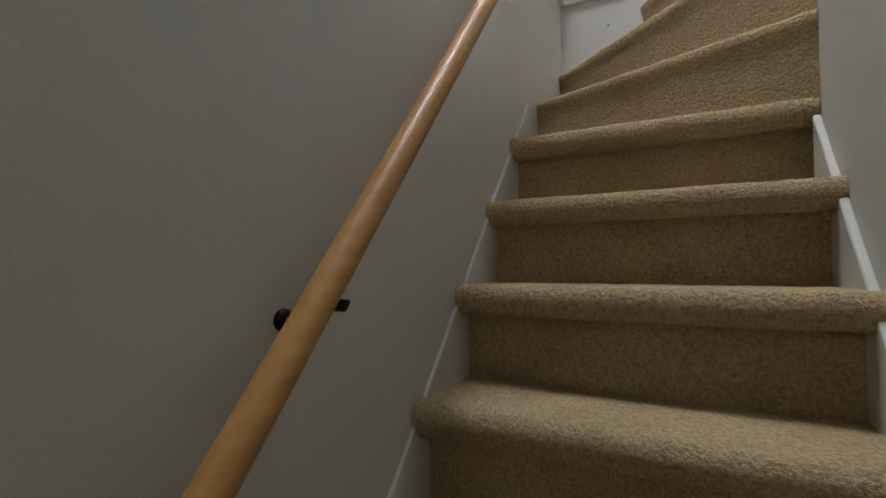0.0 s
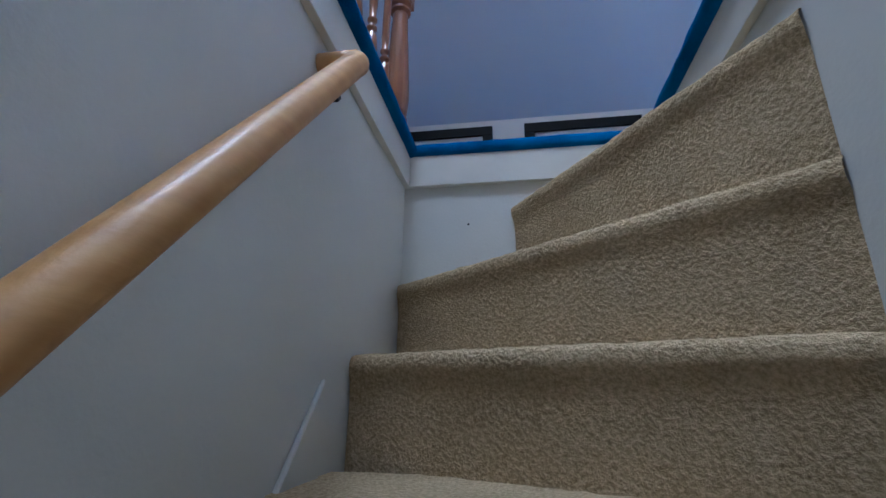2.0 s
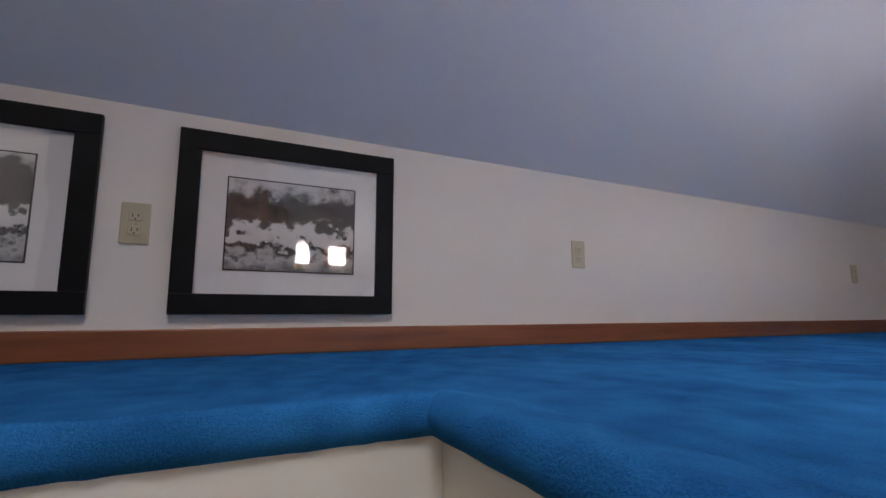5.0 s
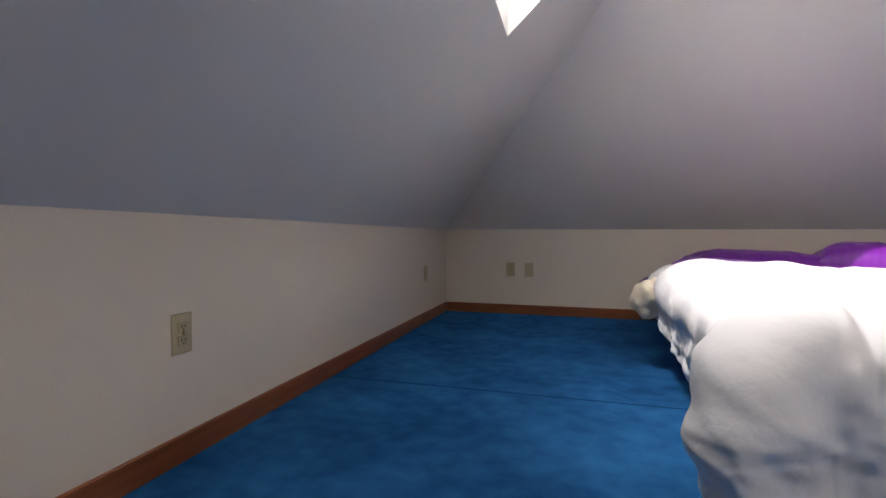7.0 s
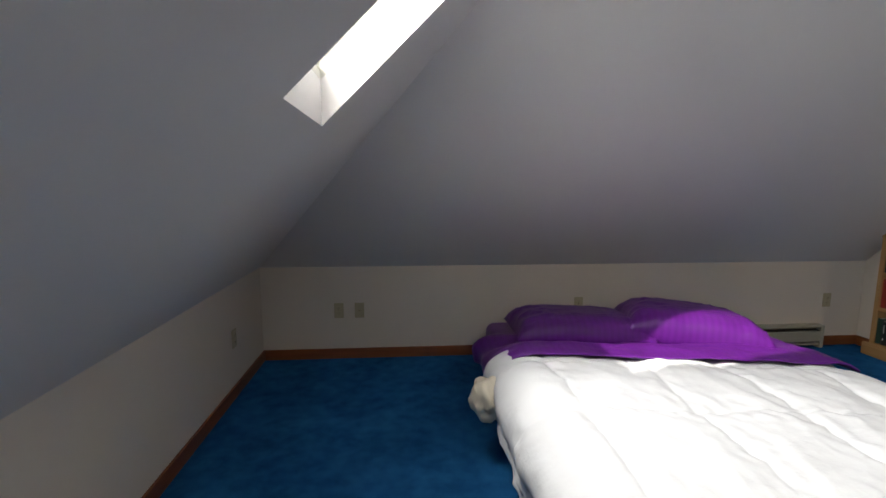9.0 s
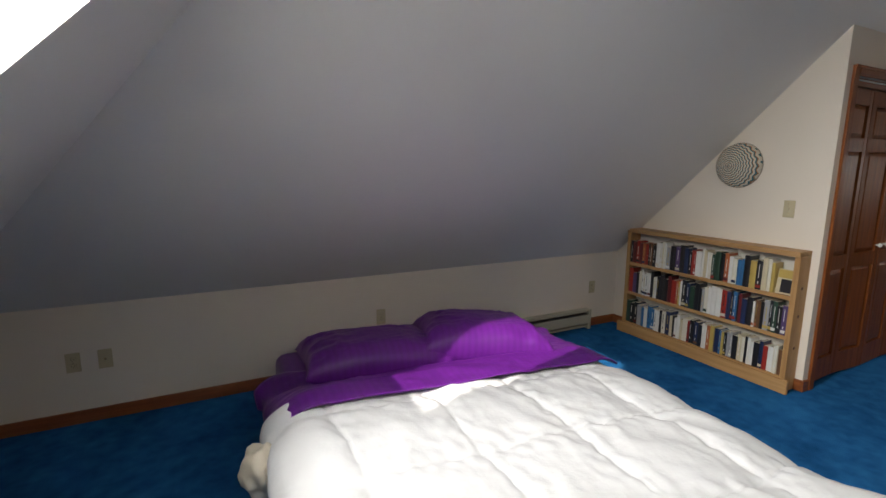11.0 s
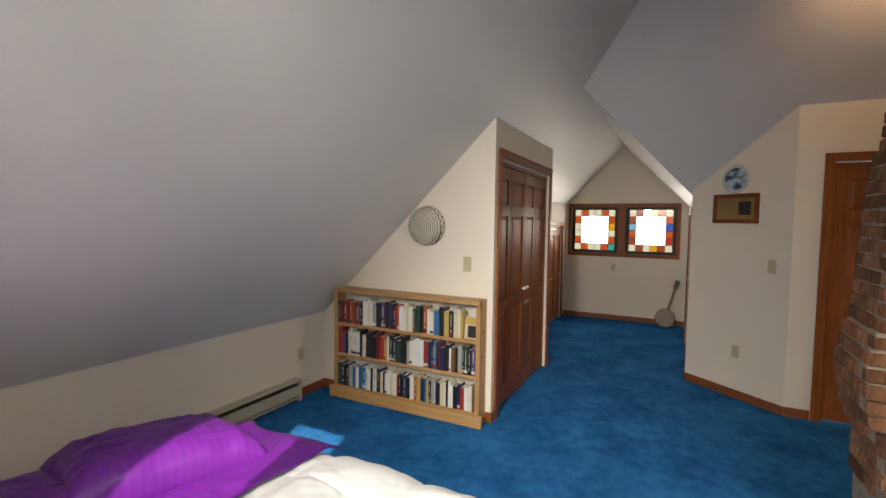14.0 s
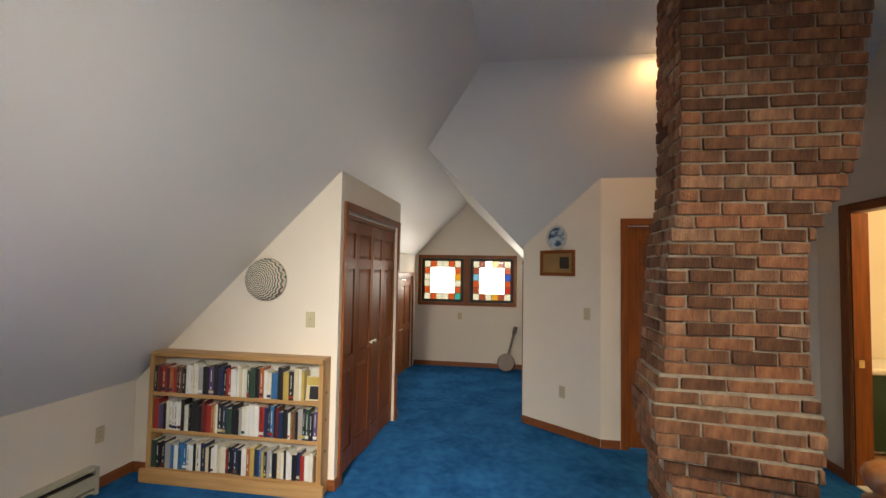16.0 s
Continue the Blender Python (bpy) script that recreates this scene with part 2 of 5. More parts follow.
def clear_mat(name):
    """Picture glass: clear, with a mirror's gleam."""
    m = bpy.data.materials.new(name)
    m.use_nodes = True
    nt = m.node_tree
    nt.nodes.remove(nt.nodes["Principled BSDF"])
    tr, gl, fr, mx = (nt.nodes.new("ShaderNode" + k) for k in ("BsdfTransparent", "BsdfGlossy", "Fresnel", "MixShader"))
    gl.inputs["Roughness"].default_value = 0.01
    fr.inputs["IOR"].default_value = 1.6
    nt.links.new(fr.outputs[0], mx.inputs[0])
    nt.links.new(tr.outputs[0], mx.inputs[1])
    nt.links.new(gl.outputs[0], mx.inputs[2])
    nt.links.new(mx.outputs[0], nt.nodes["Material Output"].inputs[0])
    return m


def glow_mat(name, color, strength):
    m = bpy.data.materials.new(name)
    m.use_nodes = True
    b = m.node_tree.nodes["Principled BSDF"]
    b.inputs["Base Color"].default_value = (0, 0, 0, 1)
    b.inputs["Emission Color"].default_value = (*color, 1)
    b.inputs["Emission Strength"].default_value = strength
    return m


M_CLEAR = clear_mat("picture_glass")
M_DAY = glow_mat("bright_overcast_backdrop", (0.93, 0.97, 1.0), 5.0)
M_BULB = glow_mat("lamp_bulb", (1.0, 0.75, 0.45), 25.0)


def photo_mat(name, seed):
    """A black and white landscape print: pale sky, dark tree crowns, water streaks."""
    m = mat(name, (0.5, 0.5, 0.5), 0.5)
    nt = m.node_tree
    b = nt.nodes["Principled BSDF"]
    tc = nt.nodes.new("ShaderNodeTexCoord")
    sep = nt.nodes.new("ShaderNodeSeparateXYZ")
    nt.links.new(tc.outputs["Generated"], sep.inputs[0])
    mp = nt.nodes.new("ShaderNodeMapping")
    mp.inputs["Location"].default_value = (seed, seed * 2, seed * 3)
    mp.inputs["Scale"].default_value = (3.4, 1, 2.6)
    nt.links.new(tc.outputs["Generated"], mp.inputs[0])
    n = nt.nodes.new("ShaderNodeTexNoise")
    n.inputs["Scale"].default_value, n.inputs["Detail"].default_value, n.inputs["Roughness"].default_value = 2.0, 10, 0.62
    nt.links.new(mp.outputs[0], n.inputs["Vector"])
    ramp = nt.nodes.new("ShaderNodeValToRGB")
    e = ramp.color_ramp.elements
    e[0].position, e[0].color = 0.0, (0.16, 0.16, 0.16, 1)
    e[1].position, e[1].color = 1.0, (0.62, 0.62, 0.63, 1)
    for p, v in ((0.16, 0.5), (0.25, 0.03), (0.29, 0.02), (0.33, 0.62), (0.48, 0.7), (0.53, 0.06), (0.72, 0.015), (0.84, 0.05), (0.9, 0.35)):
        k = e.new(p)
        k.color = (v, v, v, 1)
    mm = nt.nodes.new("ShaderNodeMath")
    mm.operation = "MULTIPLY_ADD"
    mm.inputs[1].default_value = 0.8
    nt.links.new(n.outputs["Fac"], mm.inputs[0])
    sub = nt.nodes.new("ShaderNodeMath")
    sub.operation = "SUBTRACT"
    sub.inputs[1].default_value = 0.40
    nt.links.new(sep.outputs[2], sub.inputs[0])
    nt.links.new(sub.outputs[0], mm.inputs[2])
    nt.links.new(mm.outputs[0], ramp.inputs[0])
    nt.links.new(ramp.outputs[0], b.inputs["Base Color"])
    return m


# ---- mesh helpers ----
def mesh_of(name, bm, material, smooth=False):
    bmesh.ops.recalc_face_normals(bm, faces=bm.faces)
    me = bpy.data.meshes.new(name)
    bm.to_mesh(me)
    bm.free()
    me.materials.append(material)
    if smooth:
        for p in me.polygons:
            p.use_smooth = True
    return me


def part(name, bm, material, parent=None, label="", smooth=False):
    ob = new(name, mesh_of(name, bm, material, smooth))
    if parent is not None:
        ob.parent = parent
    if label:
        ob["label"] = label
    return ob


def thing(name, label, category, m=None, group="", kind=""):
    ob = new(name)
    ob.empty_display_size = 0.1
    if m is not None:
        ob.matrix_world = m
    return tagged(ob, label, category, group, kind)


def structure(name, bm, material, label, category="", smooth=False):
    return tagged(part(name, bm, material, None, "", smooth), label, category or name.split("_")[0], "", "structure")


def add_box(bm, x0, y0, z0, x1, y1, z1, bevel=0.0, m=None):
    r = bmesh.ops.create_cube(bm, size=1)
    vs = r["verts"]
    bmesh.ops.scale(bm, vec=(abs(x1 - x0), abs(y1 - y0), abs(z1 - z0)), verts=vs)
    bmesh.ops.translate(bm, vec=((x0 + x1) / 2, (y0 + y1) / 2, (z0 + z1) / 2), verts=vs)
    if m is not None:
        bmesh.ops.transform(bm, matrix=m, verts=vs)
    if bevel:
        es = list({e for v in vs for e in v.link_edges})
        bmesh.ops.bevel(bm, geom=es, offset=bevel, segments=2, profile=0.5, affect="EDGES")
    return bm


def box(x0, y0, z0, x1, y1, z1, bevel=0.0):
    return add_box(bmesh.new(), x0, y0, z0, x1, y1, z1, bevel)


def add_prism(bm, pts, off):
    a = [bm.verts.new(p) for p in pts]
    b = [bm.verts.new(Vector(p) + Vector(off)) for p in pts]
    n = len(a)
    bm.faces.new(a)
    bm.faces.new(b[::-1])
    for i in range(n):
        bm.faces.new((a[i], a[(i + 1) % n], b[(i + 1) % n], b[i]))
    return bm


def prism(pts, off):
    return add_prism(bmesh.new(), pts, off)


def add_lathe(bm, profile, segs=20, m=None):
    """A turned shape: rings of (radius, height) about z."""
    rings = []
    for r, z in profile:
        ring = [bm.verts.new((r * math.cos(2 * math.pi * i / segs), r * math.sin(2 * math.pi * i / segs), z)) for i in range(segs)]
        rings.append(ring)
    for a, b in zip(rings, rings[1:]):
        for i in range(segs):
            bm.faces.new((a[i], a[(i + 1) % segs], b[(i + 1) % segs], b[i]))
    bm.faces.new(rings[0][::-1])
    bm.faces.new(rings[-1])
    if m is not None:
        bmesh.ops.transform(bm, matrix=m, verts=[v for ring in rings for v in ring])
    return bm


def lathe(profile, segs=20, m=None):
    return add_lathe(bmesh.new(), profile, segs, m)


def sweep(points, radius, segs=14):
    """A round bar along points, with closed ends."""
    bm = bmesh.new()
    pts = [Vector(p) for p in points]
    rings = []
    for i, p in enumerate(pts):
        d = (pts[min(i + 1, len(pts) - 1)] - pts[max(i - 1, 0)]).normalized()
        side = d.cross(Vector((0, 0, 1))) if abs(d.z) < 0.98 else d.cross(Vector((0, 1, 0)))
        side.normalize()
        up = side.cross(d)
        rings.append([bm.verts.new(p + radius * (math.cos(2 * math.pi * k / segs) * side + math.sin(2 * math.pi * k / segs) * up)) for k in range(segs)])
    for a, b in zip(rings, rings[1:]):
        for k in range(segs):
            bm.faces.new((a[k], a[(k + 1) % segs], b[(k + 1) % segs], b[k]))
    bm.faces.new(rings[0][::-1])
    bm.faces.new(rings[-1])
    return bm


def slope_n(y):
    return KNEE - SB * y


def slope_e(x):
    return ZF - SE * (x - XE)

# ---- large structure ----
T = 0.10


def hip_x(y):
    return -y * SB / SA


bm = bmesh.new()
for x0, y0, x1, y1 in ((-T, OP_Y1, X_WIN + T, T), (-T, Y_S - T, X_WIN + T, OP_Y0), (-T, OP_Y0, OP_X0, OP_Y1), (OP_X1, OP_Y0, X_WIN + T, OP_Y1)):
    add_box(bm, x0, y0, -0.03, x1, y1, 0)
structure("floor", bm, M_BLUE, "bright blue cut-pile wall-to-wall carpet with brushed patches", "carpet floor")

M_SEAM = mat("carpet_seam_shadow", (0.007, 0.060, 0.17), 1.0, spec=0.02)
for x0, y0, x1, y1 in ((0.02, -1.984, 1.62, -1.980), (7.22, -2.42, 7.226, -1.72)):
    structure("carpet_seam", box(x0, y0, -0.001, x1, y1, 0.0012), M_SEAM, "thin dark seam in the blue carpet", "carpet seam")

structure("wall_west", box(-T, Y_S - T, 0, 0, T, KNEE + 0.02), M_WALL, "low cream painted knee wall under the sloping ceiling", "wall")
structure("wall_north", box(0, 0, 0, X_WIN + T, T, KNEE + 0.02), M_WALL, "low cream painted knee wall behind the bed", "wall")

SK_X0, SK_X1, SK_Y0, SK_Y1 = 0.788, 1.62, -2.375, -1.888
# S2 is an invented, unseen roof opening for the fill light.
S2_X0, S2_X1, S2_Y0, S2_Y1 = 1.55, 2.55, -5.00, -3.95


def west(x, y):
    return (x, y, KNEE + SA * x)


bm = bmesh.new()
up = (0, 0, 0.14)
add_prism(bm, [west(0, 0), west(hip_x(SK_Y1), SK_Y1), west(0, SK_Y1)], up)
add_prism(bm, [west(0, SK_Y1), west(SK_X0, SK_Y1), west(SK_X0, SK_Y0), west(0, SK_Y0)], up)
add_prism(bm, [west(SK_X1, SK_Y1), west(hip_x(SK_Y1), SK_Y1), west(hip_x(SK_Y0), SK_Y0), west(SK_X1, SK_Y0)], up)
add_prism(bm, [west(0, SK_Y0), west(hip_x(SK_Y0), SK_Y0), west(XA, YB), west(XA, S2_Y1), west(0, S2_Y1)], up)
add_prism(bm, [west(0, S2_Y1), west(S2_X0, S2_Y1), west(S2_X0, S2_Y0), west(0, S2_Y0)], up)
add_prism(bm, [west(S2_X1, S2_Y1), west(XA, S2_Y1), west(XA, S2_Y0), west(S2_X1, S2_Y0)], up)
add_prism(bm, [west(0, S2_Y0), west(XA, S2_Y0), west(XA, Y_S - T), west(0, Y_S - T)], up)
structure("ceiling_west", bm, M_CEIL, "smooth pale grey painted sloping ceiling with a skylight", "ceiling")
structure("ceiling_north", prism([(0, 0, KNEE), (XA, YB, ZF), (XE, YB, ZF), (X_VALLEY, RIDGE_Y, RIDGE_Z), (X_WIN, RIDGE_Y, RIDGE_Z), (X_WIN, 0, KNEE)], up),
          M_CEIL, "smooth pale grey painted sloping ceiling above the bed", "ceiling")
structure("ceiling_flat", prism([(XA, YB, ZF), (XE, YB, ZF), (XE, Y_S - T, ZF), (XA, Y_S - T, ZF)], up), M_CEIL, "flat pale grey painted ceiling", "ceiling")
X_EQ = XE + (ZF - Z_DR) / SE
structure("ceiling_east", prism([(XE, YB, ZF), (X_VALLEY, RIDGE_Y, RIDGE_Z), (X_EQ, Y_DR, Z_DR), (X_EQ, Y_S - T, Z_DR), (XE, Y_S - T, ZF)], up),
          M_CEIL, "pale grey sloping ceiling cut by the dormer", "ceiling")
structure("ceiling_dormer", prism([(X_VALLEY, RIDGE_Y, RIDGE_Z), (X_WIN, RIDGE_Y, RIDGE_Z), (X_WIN, Y_DR, Z_DR), (X_EQ, Y_DR, Z_DR)], up),
          M_CEIL, "glossy cream sloping dormer ceiling", "ceiling")

# closet walls
structure("wall_closet_side", prism([(XC, 0, 0), (XC, YC, 0), (XC, YC, slope_n(YC)), (XC, 0, KNEE)], (T, 0, 0)), M_WALL,
          "cream painted closet side wall with a sloping top", "wall")
CO0, CO1, COZ = 4.905, 6.385, 2.04
bm = bmesh.new()
zt = slope_n(YC) + 0.03
add_box(bm, XC + T, YC, 0, CO0, YC + T, zt)
add_box(bm, CO1, YC, 0, X_CL, YC + T, zt)
add_box(bm, CO0, YC, COZ, CO1, YC + T, zt)
add_box(bm, X_CL - T, YC + T, 0, X_CL, Y_DL, slope_n(Y_DL) + 0.3)
structure("wall_closet_front", bm, M_WALL, "cream painted closet wall round a wide doorway", "wall")
DL0, DL1, DLZ = 7.75, 9.15, 1.50
bm = bmesh.new()
zt = slope_n(Y_DL) + 0.02
add_box(bm, X_CL, Y_DL, 0, DL0, Y_DL + T, zt)
add_box(bm, DL1, Y_DL, 0, X_WIN, Y_DL + T, zt)
add_box(bm, DL0, Y_DL, DLZ, DL1, Y_DL + T, zt)
structure("wall_dormer_north", bm, M_WALL, "cream painted dormer side wall round a closet", "wall")
DR0, DR1, DRZ = 6.85, 8.25, 1.66
bm = bmesh.new()
add_box(bm, 6.665, Y_DR - T, 0, DR0, Y_DR, Z_DR + 0.05)
add_box(bm, DR1, Y_DR - T, 0, X_WIN, Y_DR, Z_DR + 0.05)
add_box(bm, DR0, Y_DR - T, DRZ, DR1, Y_DR, Z_DR + 0.05)
structure("wall_dormer_south", bm, M_WALL, "cream painted dormer side wall round a closet", "wall")
WY0, WY1, WZ0, WZ1 = -2.84, -1.28, 1.07, 1.81
bm = bmesh.new()
add_box(bm, X_WIN, Y_DR - T, 0, X_WIN + T, Y_DL + T, WZ0)
add_box(bm, X_WIN, Y_DR - T, WZ0, X_WIN + T, WY0, WZ1)
add_box(bm, X_WIN, WY1, WZ0, X_WIN + T, Y_DL + T, WZ1)
add_prism(bm, [(X_WIN, Y_DR - T, WZ1), (X_WIN, Y_DL + T, WZ1), (X_WIN, Y_DL + T, slope_n(Y_DL + T) + 0.1), (X_WIN, RIDGE_Y, RIDGE_Z + 0.1), (X_WIN, Y_DR - T, Z_DR)], (T, 0, 0))
structure("wall_dormer_east", bm, M_WALL, "grey-shaded cream gable wall below the dormer ridge", "wall")

# angled wall, wall with the closed door, wall with the open doorway
AX0, AY0, AX1, AY1 = 6.66, -2.985, X_DOOR, -3.69
structure("wall_angled", prism([(AX0, AY0, 0), (AX1, AY1, 0), (AX1, AY1, slope_e(AX1) + 0.01), (AX0, AY0, slope_e(AX0) + 0.01)], (0.076, -0.065, 0)),
          M_WALL, "pale painted wall set at an angle", "wall")
DY0, DY1, DZ = -4.70, -3.93, 2.04
bm = bmesh.new()
zt = slope_e(X_DOOR) + 0.02
add_box(bm, X_DOOR, DY1, 0, X_DOOR + T, AY1, zt)
add_box(bm, X_DOOR, Y_S - T, 0, X_DOOR + T, DY0, zt)
add_box(bm, X_DOOR, DY0, DZ, X_DOOR + T, DY1, zt)
structure("wall_east", bm, M_WALL, "cream painted wall round a closed wooden door", "wall")
BX0, BX1, BZ = 4.86, 5.66, 2.10
bm = bmesh.new()
add_box(bm, BX1, Y_S - T, 0, X_DOOR, Y_S, ZF)
add_box(bm, XA, Y_S - T, 0, BX0, Y_S, ZF)
add_box(bm, BX0, Y_S - T, BZ, BX1, Y_S, ZF)
add_prism(bm, [(0, Y_S, 0), (XA, Y_S, 0), (XA, Y_S, ZF), (0, Y_S, KNEE)], (0, -T, 0))
structure("wall_south", bm, M_WALL, "cream painted wall round an open bathroom doorway", "wall")

# bathroom seen through the doorway
structure("bathroom_floor", box(3.6, -8.0, -0.03, 7.0, Y_S - T, -0.005), M_TILE, "tan tiled bathroom floor", "floor")
bm = bmesh.new()
add_box(bm, 3.5, -8.1, 0, 7.1, -8.0, 2.5)
add_box(bm, 3.5, -8.0, 0, 3.6, Y_S - T, 2.5)
add_box(bm, 7.0, -8.0, 0, 7.1, Y_S - T, 2.5)
structure("bathroom_walls", bm, M_BATHW, "warm cream bathroom walls in lamplight", "wall")
structure("bathroom_ceiling", box(3.5, -8.1, 2.5, 7.1, Y_S - T, 2.6), M_BATHW, "cream bathroom ceiling", "ceiling")

# stairwell
X_END = 4.6
structure("stair_wall_south", box(OP_X0 - T, OP_Y0 - T, Z_LOW, X_END, OP_Y0, -0.03), M_STAIRW, "off-white painted stairwell wall beside the handrail", "wall")
structure("stair_wall_north", box(OP_X0 - T, OP_Y1, Z_LOW, X_END, OP_Y1 + T, -0.03), M_STAIRW, "off-white painted stairwell wall", "wall")
structure("stair_wall_west", box(OP_X0 - T, OP_Y0, Z_LOW, OP_X0, OP_Y1, -0.03), M_STAIRW, "off-white painted wall at the turn of the stairs", "wall")
structure("stair_wall_east", box(X_END, OP_Y0 - T, Z_LOW, X_END + T, OP_Y1 + T, -0.25), M_STAIRW, "plain off-white wall at the foot of the stairs", "wall")
structure("stair_hall_ceiling", box(OP_X1, OP_Y0, -0.25, X_END, OP_Y1, -0.031), M_STAIRW, "off-white ceiling over the foot of the stairs", "ceiling")
structure("stair_hall_floor", box(OP_X0, OP_Y0, Z_LOW - 0.05, X_END, OP_Y1, Z_LOW), M_TAN, "tan carpet at the foot of the stairs", "carpet floor")

# white fascia boards with a thin ledge under them
for nm, b in (("fascia", (OP_X0, OP_Y0, -0.148, OP_X1, OP_Y0 + 0.020, -0.03)), ("fascia", (OP_X0, OP_Y1 - 0.020, -0.148, OP_X1, OP_Y1, -0.03)),
              ("fascia", (OP_X0, OP_Y0 + 0.020, -0.148, OP_X0 + 0.020, OP_Y1 - 0.020, -0.03))):
    structure("stair_fascia", box(*b, bevel=0.002), M_WHITE, "white painted board round the stair opening", "trim")


def carpet_roll(name, a, b, out, wide):
    """Carpet wrapped over the edge of the stair opening: a rounded nose along a to b."""
    bm = bmesh.new()
    a, b, out = Vector(a), Vector(b), Vector(out)
    n = 40
    prof = [(-0.09, 0.004), (-0.02, 0.016), (0.35 * wide, 0.022), (0.75 * wide, 0.016), (wide, 0.000), (wide, -0.016), (0.8 * wide, -0.030), (0.4 * wide, -0.034), (0.0, -0.034)]
    rows = []
    for i in range(n + 1):
        p = a.lerp(b, i / n)
        rows.append([bm.verts.new(p + out * (o + 0.003 * noise.noise(Vector((i * 0.9, k, o * 30)))) + Vector((0, 0, z + 0.003 * noise.noise(Vector((i * 0.7, k * 2.0, 5)))))) for k, (o, z) in enumerate(prof)])
    for r, s in zip(rows, rows[1:]):
        for k in range(len(prof) - 1):
            bm.faces.new((r[k], r[k + 1], s[k + 1], s[k]))
    return structure(name, bm, M_BLUE, "blue carpet rolled over the edge of the stair opening", "carpet edge", smooth=True)


carpet_roll("carpet_edge_west", (OP_X0, OP_Y0, 0), (OP_X0, OP_Y1, 0), (1, 0, 0), 0.030)
carpet_roll("carpet_edge_south", (OP_X1, OP_Y0, 0), (OP_X0, OP_Y0, 0), (0, 1, 0), 0.046)
carpet_roll("carpet_edge_north", (OP_X0, OP_Y1, 0), (OP_X1, OP_Y1, 0), (0, -1, 0), 0.046)

# ---- stairs ----
stairs = thing("staircase", "steep carpeted stairs with winder steps between white stringers", "staircase", kind="structure")
RUN, RISE = 0.217, 0.250
N4X, N4Z = 1.705, -1.001


def rough_grid(bm, rows, amp=0.003):
    vs = [[bm.verts.new(Vector(p) + amp * noise.noise_vector(Vector(p) * 45)) for p in r] for r in rows]
    for r, s in zip(vs, vs[1:]):
        for k in range(len(r) - 1):
            bm.faces.new((r[k], r[k + 1], s[k + 1], s[k]))


def straight_step(i):
    """Tread with a thick rounded nosing; the riser stands back below it."""
    x, z = N4X + RUN * i, N4Z - RISE * i
    prof = [(x - RUN - 0.06, z - 0.002), (x + 0.002 - RUN * 0.4, z), (x - 0.018, z), (x - 0.004, z - 0.005), (x + 0.007, z - 0.018), (x + 0.011, z - 0.038), (x + 0.008, z - 0.060), (x - 0.002, z - 0.074), (x - 0.016, z - 0.079), (x - 0.060, z - 0.075)]
    bm = bmesh.new()
    ys = np.linspace(OP_Y0 + 0.002, OP_Y1 - 0.002, 44)
    rough_grid(bm, [[(px, y, pz) for px, pz in prof] for y in ys])
    part("tread", bm, M_TAN, stairs, "worn tan carpeted tread with a rounded nosing", smooth=True)
    bm = bmesh.new()
    ys = np.linspace(OP_Y0 + 0.002, OP_Y1 - 0.002, 20)
    rough_grid(bm, [[(x - 0.060, y, z - 0.06 - (RISE - 0.04) * k / 5) for k in range(6)] for y in ys], 0.002)
    part("riser", bm, M_TAN, stairs, smooth=True)


for i in range(0, 8):
    straight_step(i)

INNER = (N4X + 0.004, OP_Y1)


def winder(a, b, c, z, drop, label):
    """Wedge step: nosing from the newel corner to a; c and b close the tread behind it."""
    p0, p1 = Vector((*INNER, z)), Vector((*a, z))
    along = (p1 - p0).normalized()
    out = Vector((-along.y, along.x, 0))
    if out.x < 0:
        out = -out
    bm = bmesh.new()
    prof = [(-0.012, 0.0), (0.004, -0.005), (0.012, -0.018), (0.011, -0.04), (0.003, -0.06), (0.0, -0.10), (0.0, -drop - 0.02)]
    n = 46
    rough_grid(bm, [[p0.lerp(p1, i / n) + out * o + Vector((0, 0, h)) for o, h in prof] for i in range(n + 1)], 0.0035)
    part("riser", bm, M_TAN, stairs, label, smooth=True)
    bm = bmesh.new()
    far = [Vector((*q, z)) for q in c]
    n = 30
    rows = []
    for i in range(n + 1):
        s = p0.lerp(p1, i / n) - out * 0.012
        e = far[0].lerp(far[-1], i / n) if len(far) == 2 else (far[0].lerp(far[1], 2 * i / n) if i < n / 2 else far[1].lerp(far[2], 2 * i / n - 1))
        rows.append([s.lerp(e, k / 10) for k in range(11)])
    rough_grid(bm, rows, 0.003)
    part("tread", bm, M_TAN, stairs, "wedge-shaped tan carpeted winder tread", smooth=True)


CORNER = (OP_X0 + 0.002, OP_Y0 + 0.002)
W1, W2, W3 = (1.351, OP_Y0 + 0.003), (0.954, OP_Y0 + 0.003), (OP_X0 + 0.004, -4.368)
winder(W1, None, [(INNER[0] - 0.1, INNER[1] - 0.02), (0.942, OP_Y0 + 0.003)], -0.766, 0.238, "tall tan carpeted winder riser")
winder(W2, None, [(INNER[0] - 0.1, INNER[1] - 0.01), (OP_X0 + 0.003, -4.33), CORNER], -0.507, 0.262, "tall tan carpeted winder riser")
winder(W3, None, [(INNER[0] - 0.15, OP_Y1 - 0.003), (OP_X0 + 0.003, OP_Y1 - 0.003)], -0.233, 0.277, "tall tan carpeted winder riser")


